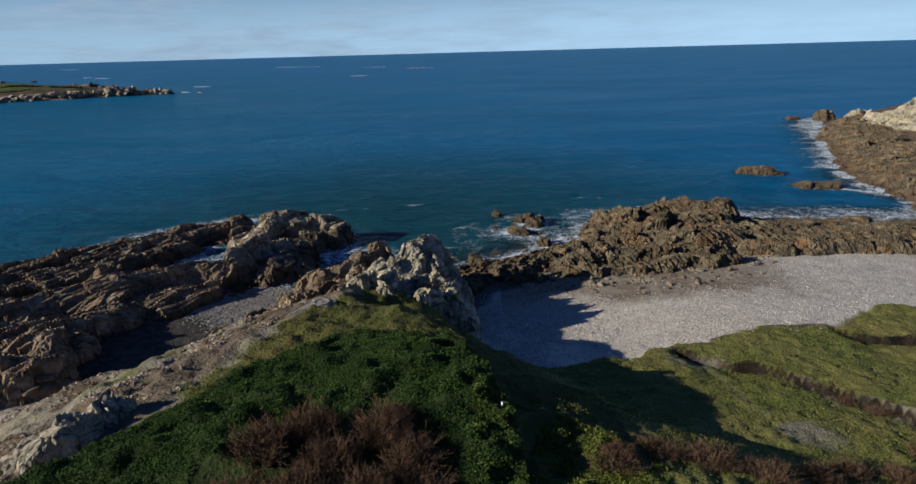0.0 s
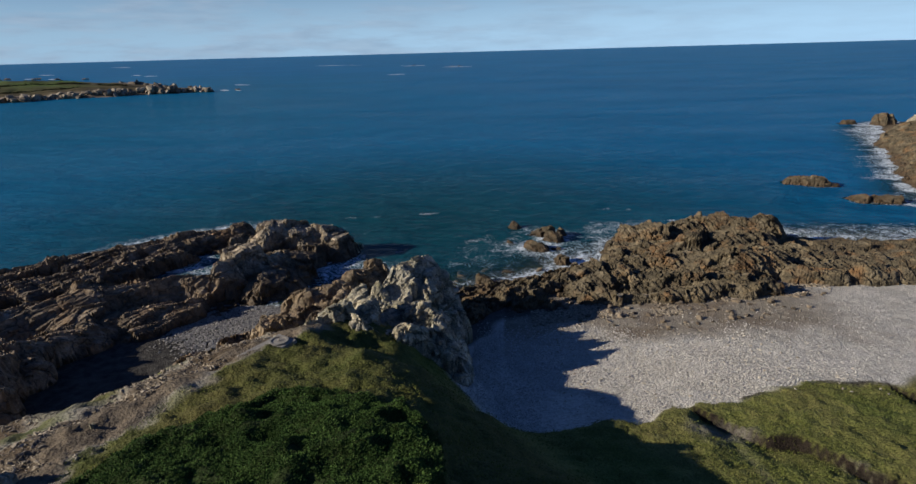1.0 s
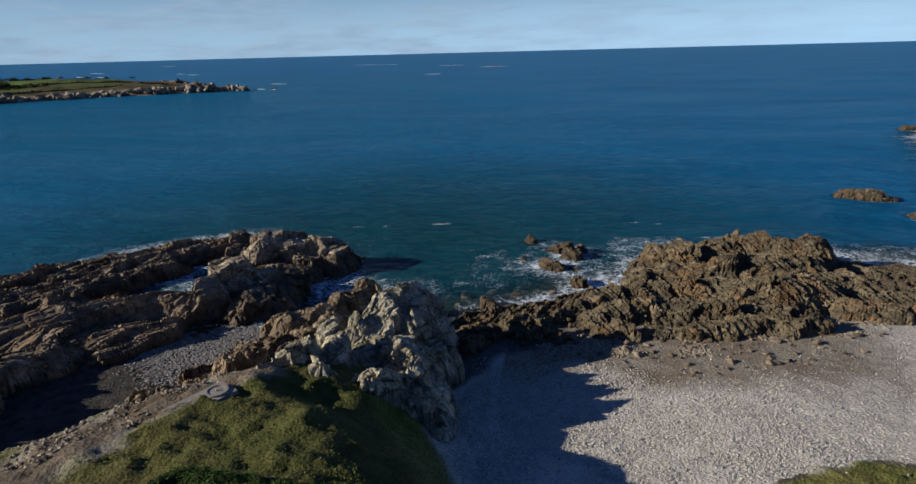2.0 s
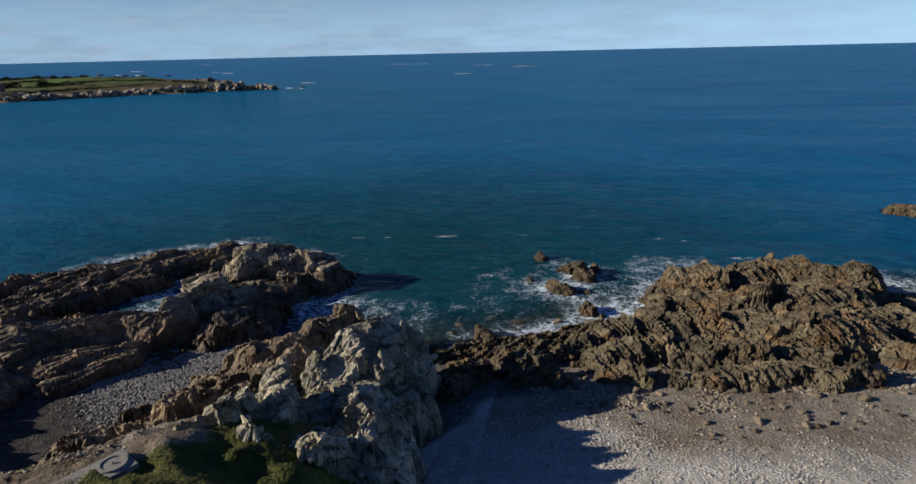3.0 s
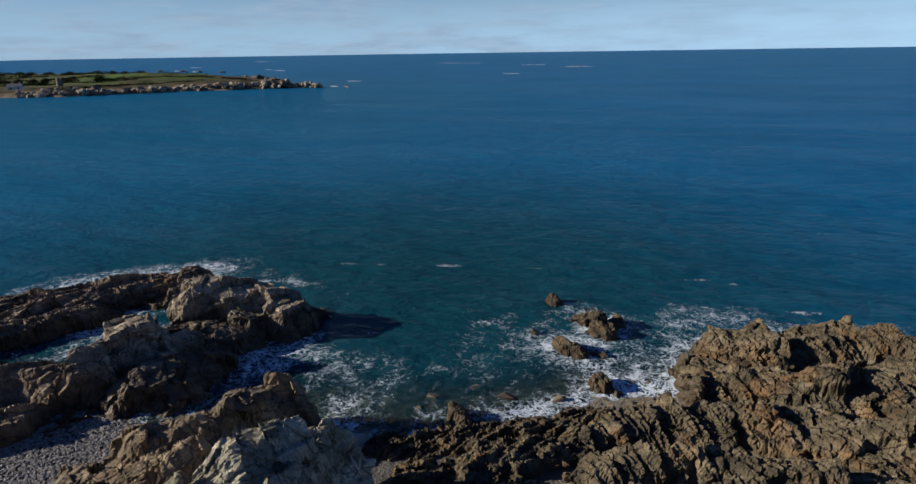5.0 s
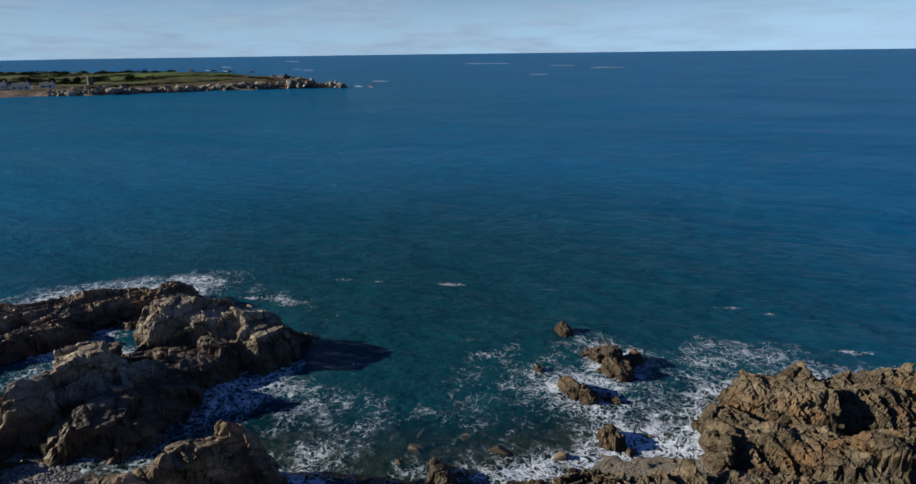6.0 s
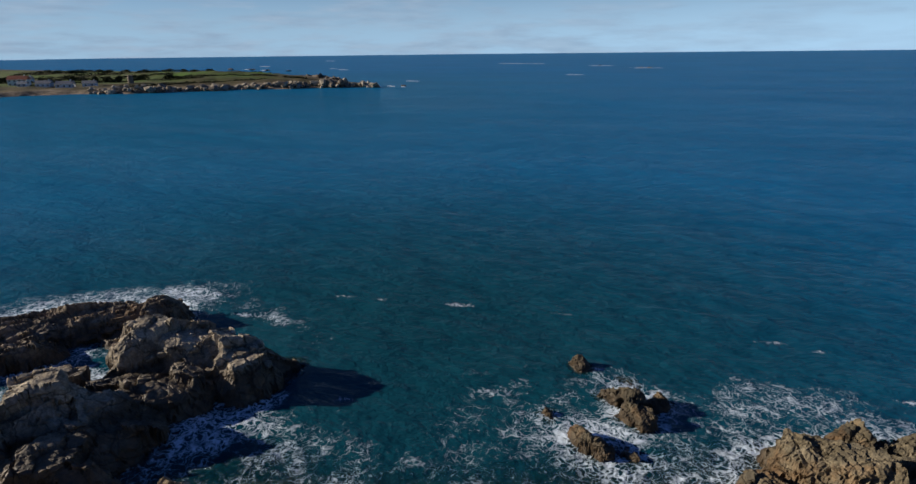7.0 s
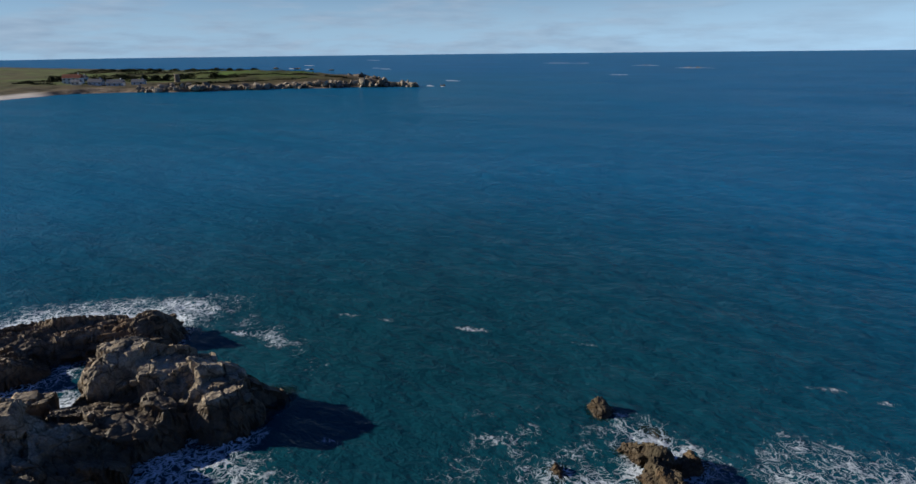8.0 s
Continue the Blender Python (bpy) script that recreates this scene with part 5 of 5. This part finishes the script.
def leaves(name, p, size, seed, material, up=0.6):
    """Folded leaves of two triangles at places p, standing out from the ground."""
    g = np.random.default_rng(seed)
    n = len(p)
    a = g.uniform(0, 6.283, n)
    d = np.stack([np.cos(a), np.sin(a), np.abs(g.normal(up, 0.35, n))], -1)
    d /= np.linalg.norm(d, axis=1)[:, None]
    side = np.stack([-np.sin(a), np.cos(a), g.normal(0, 0.35, n)], -1)
    s = (size * g.uniform(0.6, 1.3, n))[:, None]
    v = np.stack([p, p + d * s * 0.55 + side * s * 0.28, p + d * s, p + d * s * 0.55 - side * s * 0.28], 1)
    v[:, 1::2, 2] += 0.08 * s
    q = np.arange(4 * n).reshape(-1, 4)
    return poly_mesh(name, v.reshape(-1, 3), np.concatenate([q[:, [0, 1, 2]], q[:, [0, 2, 3]]]), material)


gen = np.random.default_rng(11)
px, py = gen.uniform(-26, 4.5, 340000), gen.uniform(19, 40, 340000)
deep = shrubs(px, py)
ok = (deep > 0.05) & ~((py < 27.3 - 0.12 * (px + 5.5) ** 2) & (np.abs(px + 5.5) < 6))
px, py = px[ok], py[ok]
pz = terrain(px, py)[0] + 0.10 * gen.uniform(0, 1, len(px)) + 0.04 * fbm(px / 0.7, py / 0.7, 401, 2)
cover = new("shrub_cover", leaves("shrub_cover", np.stack([px, py, pz], -1), 0.11, 12, LEAF, 0.35))
tagged(cover, "dense dark green leafy shrub cover on the headland", "shrubs", "", "stuff")

px, py = gen.uniform(1.5, 11, 60000), gen.uniform(22, 29.5, 60000)
ok = (vnoise(px / 1.4, py / 1.4, 411) > 0.35) & (py < 29.5 - 0.25 * (px - 2))
px, py = px[ok], py[ok]
weeds = new("weeds", leaves("weeds", np.stack([px, py, terrain(px, py)[0]], -1), 0.13, 13, WEEDY, 0.8))
tagged(weeds, "yellow-green rank weeds beside the scrub", "weeds", "", "stuff")

px, py = gen.uniform(-20, 50, 150000), gen.uniform(24, 60, 150000)
z, gr, _ = terrain(px, py)
rough = smooth(0.35, 0.7, vnoise(px / 3.5, py / 3.5, 421)) * 0.75 + 0.25
rough = np.maximum(rough, ((px > 16.5) & (px < 26.5) & (py > 34) & (py < 43.5) & (np.abs(turned(px - 20.3, py - 40.7, 94)[1]) > 0.5)) * 1.2)
ok = (gr > 0.55) & (px > np.interp(py, RIDGE_Y, LEFT_X) + 2.4 + fbm(px / 2.4, py / 2.4, 85, 3)) & (shrubs(px, py) < 0.1) & (gen.uniform(0, 1, len(px)) < rough)
px, py, z = px[ok], py[ok], z[ok]
turf = new("grass", leaves("grass", np.stack([px, py, z + 0.02], -1), 0.10, 14, TURF, 0.9))
tagged(turf, "short rough green and straw grass on the turf", "grass", "", "stuff")


def bush(x, y, w, h, seed, label, count=900, material=TWIG):
    """A bare bush: stems from one root, each with forking twigs."""
    g = np.random.default_rng(seed)
    z0 = land(x, y) - 0.2
    e = new("bush")
    e.location = (x, y, z0)

    def sticks(name, base, tip, r0, r1):
        d = tip - base
        d /= np.linalg.norm(d, axis=1)[:, None] + 1e-9
        a = np.cross(d, np.array([0.3, 0.5, 0.81]))
        a /= np.linalg.norm(a, axis=1)[:, None] + 1e-9
        b = np.cross(d, a)
        ring_v = []
        for k in range(3):
            t = 2.0944 * k
            o = a * math.cos(t) + b * math.sin(t)
            ring_v += [base + o * r0, tip + o * r1]
        v = np.stack(ring_v, 1)
        f = np.array([[0, 2, 3], [0, 3, 1], [2, 4, 5], [2, 5, 3], [4, 0, 1], [4, 1, 5]])
        n = len(base)
        ob = new(name, poly_mesh(name, v.reshape(-1, 3), (f[None] + (np.arange(n) * 6)[:, None, None]).reshape(-1, 3), material))
        ob.parent = e
        return ob

    ns = 70
    a, lean = g.uniform(0, 6.283, ns), g.uniform(0.05, 1.0, ns) ** 0.6
    top = np.stack([np.cos(a) * lean * w * 0.42, np.sin(a) * lean * w * 0.42, h * (0.55 + 0.3 * g.uniform(0, 1, ns)) * (1.1 - 0.45 * lean)], -1)
    root = np.stack([np.cos(a) * 0.25 * w * lean, np.sin(a) * 0.25 * w * lean, np.zeros(ns)], -1)
    sticks("stem", root, top, 0.035, 0.015)
    k = g.integers(0, ns, count)
    t = g.uniform(0.3, 1, count)[:, None]
    base = root[k] + (top[k] - root[k]) * t
    way = (top[k] - root[k]) * 0.35 + g.normal(0, 0.24, (count, 3)) * np.array([w, w, h]) * 0.45
    way[:, 2] = np.abs(way[:, 2]) + 0.12
    tip = base + way * g.uniform(0.5, 1.0, count)[:, None]
    sticks("branch", base, tip, 0.014, 0.006)
    k = g.integers(0, count, count * 3)
    t = g.uniform(0.35, 1, count * 3)[:, None]
    b2 = base[k] + (tip[k] - base[k]) * t
    w2 = (tip[k] - base[k]) * 0.3 + g.normal(0, 0.13, (count * 3, 3))
    w2[:, 2] = np.abs(w2[:, 2]) + 0.05
    sticks("twig", b2, b2 + w2, 0.009, 0.004)
    return tagged(e, label, "bush", "bare bushes on the headland")


for i, (x, y, w, h) in enumerate(((-8.4, 24.0, 3.2, 1.6), (-6.8, 25.8, 3.2, 1.6), (-3.0, 25.4, 3.4, 1.7), (-5.2, 23.2, 3.2, 1.5), (-1.4, 23.4, 3.0, 1.5), (-2.4, 26.6, 1.8, 0.9), (-8.8, 21.0, 3.4, 1.5), (-6.0, 20.6, 3.4, 1.6), (-3.2, 20.8, 3.4, 1.5), (-0.8, 21.2, 2.8, 1.2))):
    bush(x, y, w, h, 500 + i, "reddish-brown leafless bush in dark green shrub cover")
for i, (x, y, w, h) in enumerate(((11.0, 26.6, 3.0, 0.7), (19.4, 26.4, 2.4, 0.6), (27.6, 37.0, 1.6, 0.3), (28.8, 35.4, 1.8, 0.3), (8.6, 25.4, 2.8, 0.8), (13.6, 26.4, 3.0, 0.8), (16.4, 25.6, 3.0, 0.8), (21.8, 27.4, 2.6, 0.6), (24.6, 27.2, 2.4, 0.5), (27.6, 29.6, 2.2, 0.4), (30.4, 31.2, 2.2, 0.4))):
    bush(x, y, w, h, 540 + i, "low brown dead scrub beside the turf", 420)

# ---- loose and standing blocks on the outcrops ----
placed = [o for o in scene.collection.objects if o.get("group") == "shore rocks"]
ROCKY = {t: [stone_mesh("block", 150 + 9 * i, m, 20, 0.8) for i in range(8)] for t, m in ROCK.items()}
for i, (spec, ob) in enumerate(zip(OUTCROPS, placed)):
    name, label, tint, step, size, amp, power, ridges = spec
    seed = 1000 + 37 * i
    g = np.random.default_rng(2000 + i)
    area = sum(math.hypot(r[4] - r[0], r[5] - r[1]) * (r[3] + r[7]) for r in ridges)
    n = int(min(1500, area * 3.0))
    pick = np.array([ridges[k] for k in g.integers(0, len(ridges), n)])
    t = g.uniform(0, 1, n)
    w = pick[:, 3] + t * (pick[:, 7] - pick[:, 3])
    bx = pick[:, 0] + t * (pick[:, 4] - pick[:, 0]) + g.uniform(-1.25, 1.25, n) * w
    by = pick[:, 1] + t * (pick[:, 5] - pick[:, 1]) + g.uniform(-1.25, 1.25, n) * w
    e = 0.3
    env = ridge_height(bx, by, ridges, power, seed)
    slope = np.hypot(ridge_height(bx + e, by, ridges, power, seed) - env, ridge_height(bx, by + e, ridges, power, seed) - env) / e
    top = rock_z(bx, by, spec, seed)
    base = terrain(bx, by)[0]
    made = 0
    most = min(90, area * 0.35) * (0.12 if tint in ("pale", "mid", "tan") and area > 40 else 1.0)
    for k in range(n):
        if env[k] < max(0.15, base[k] - 0.1) or made > most:
            continue
        if slope[k] < 0.9 and g.random() > 0.05:
            continue
        s = g.uniform(0.25, 0.65) * min(size, 2.8) * (0.62 if slope[k] > 0.9 else 0.4)
        z = 0.5 * (env[k] + min(top[k], env[k] + 0.6)) - 0.22 * s
        b = new("block", ROCKY[tint][int(g.integers(0, 8))])
        b.matrix_world = pose(bx[k], by[k], z, g.uniform(-16, 16), g.uniform(-16, 16), 53 + 90 * int(g.integers(0, 2)) + g.uniform(-18, 18)) @ Matrix.Diagonal((s * g.uniform(1.0, 1.7), s, s * g.uniform(0.8, 1.5), 1))
        b.parent = ob
        made += 1

# ---- boulders along the reef's foot ----
g = random.Random(91)
for k in range(240):
    t = g.random()
    if t < 0.45:
        x, y = g.uniform(10, 44), 0
        y = np.interp(x, (10, 16, 20, 26, 32, 38, 44), (73, 73.5, 72, 73, 74.5, 77.5, 80)) + g.gauss(0.3, 1.8)
    elif t < 0.80:
        x = g.uniform(-3, 22)
        y = np.interp(x, SHORE_X, SHORE_Y) + g.gauss(-0.6, 1.4)
    else:
        x, y = g.choice(((14, 69.5), (17, 71), (24, 67), (30, 69), (36, 72)))
        x, y = x + g.gauss(0, 1.6), y + g.gauss(0, 1.0)
    s = min(1.2, 0.22 + abs(g.gauss(0, 0.27)))
    b = new("boulder", g.choice(BOULDERS))
    b.matrix_world = pose(x, y, land(x, y) + 0.16 * s, g.uniform(-15, 15), g.uniform(-15, 15), g.uniform(0, 360)) @ Matrix.Diagonal((s * g.uniform(0.9, 1.5), s, s * g.uniform(0.7, 1.0), 1))
    tagged(b, "weathered brown boulder lying on the beach", "boulder", "beach boulders")

# ---- boulders awash in the cove ----
for k in range(16):
    x, y = g.uniform(-4, 20), 0.0
    y = float(np.interp(x, SHORE_X, SHORE_Y)) + g.uniform(0.5, 9.0)
    s = g.uniform(0.6, 1.5)
    b = new("boulder", g.choice(BOULDERS))
    b.matrix_world = pose(x, y, g.uniform(-0.45, 0.0), g.uniform(-15, 15), g.uniform(-15, 15), g.uniform(0, 360)) @ Matrix.Diagonal((s * g.uniform(0.9, 1.6), s, s * 0.9, 1))
    tagged(b, "brown weed-covered boulder awash in the cove's surf", "boulder", "boulders in the surf")

# ---- cobbles and shingle ----
px, py = gen.uniform(2, 48, 90000), gen.uniform(44, 73, 90000)
z, gr, _ = terrain(px, py)
dense = smooth(0.2, 0.6, vnoise(px / 5, py / 5, 431)) * smooth(36, 18, px) * smooth(69, 61, py) + 0.02
ok = (gr < 0.3) & (z < 4.8) & (gen.uniform(0, 1, len(px)) < dense)
px, py, z = px[ok], py[ok], z[ok]
size = 0.12 + 0.13 * gen.uniform(0, 1, len(px)) ** 2.5
shingle = new("shingle", scattered("shingle", np.stack([px, py, z + 0.02], -1), size, SHINGLE, 3))
tagged(shingle, "grey rounded beach cobbles", "cobbles", "", "stuff")
px, py = gen.uniform(8, 46, 16000), gen.uniform(-1, 1, 16000)
py = np.interp(px, (8, 16, 20, 26, 32, 38, 46), (70.5, 72.5, 72.5, 73.5, 75.5, 78.5, 82)) + 2.4 * py * np.abs(py) - 0.6
z, gr, _ = terrain(px, py)
ok = gen.uniform(0, 1, len(px)) < smooth(0.35, 0.6, vnoise(px / 2.6, py / 2.6, 451))
px, py, z = px[ok], py[ok], z[ok]
rubble = new("rubble", scattered("rubble", np.stack([px, py, z + 0.02], -1), 0.12 + 0.42 * gen.uniform(0, 1, len(px)) ** 3, STONE["mid"], 6))
tagged(rubble, "loose brown broken stones along the reef's foot", "stones", "", "stuff")
px, py = gen.uniform(-33, -19, 14000), gen.uniform(58, 75.5, 14000)
z, gr, _ = terrain(px, py)
ok = (z < 2.2) & (z > -0.2) & (py > 62.5 - 0.5 * (px + 28) + 3 * gen.normal(0, 0.5, len(px)))
px, py, z = px[ok], py[ok], z[ok]
cobbles = new("cobbles", scattered("cobbles", np.stack([px, py, z + 0.03], -1), 0.18 + 0.28 * gen.uniform(0, 1, len(px)) ** 2, COBBLE, 4))
tagged(cobbles, "large pale cobbles filling the rocky inlet", "cobbles", "", "stuff")
px, py = gen.uniform(-42, -12, 36000), gen.uniform(24, 58, 36000)
z, gr, _ = terrain(px, py)
ok = (z > 2.2) & (gr < 0.9) & (shrubs(px, py) < -0.2) & (gen.uniform(0, 1, len(px)) < smooth(0.3, 0.65, vnoise(px / 2.2, py / 2.2, 441)))
px, py, z = px[ok], py[ok], z[ok]
scree = new("scree", scattered("scree", np.stack([px, py, z + 0.02], -1), 0.09 + 0.42 * gen.uniform(0, 1, len(px)) ** 5, STONE["mid"], 5))
tagged(scree, "loose pale stones on the worn soil slope", "stones", "", "stuff")
beach_stones = [stone_mesh("cobble", 330 + i, STONE["pale"], 12, 0.2) for i in range(5)]
for k in range(300):
    x, y = 10 + 24 * g.random() ** 1.6, g.uniform(50, 68)
    s = g.uniform(0.16, 0.34)
    b = new("cobble", g.choice(beach_stones))
    b.matrix_world = pose(x, y, land(x, y) + 0.1 * s, g.uniform(-15, 15), g.uniform(-15, 15), g.uniform(0, 360)) @ Matrix.Diagonal((s, s, s * 0.7, 1))
    b.parent = ground
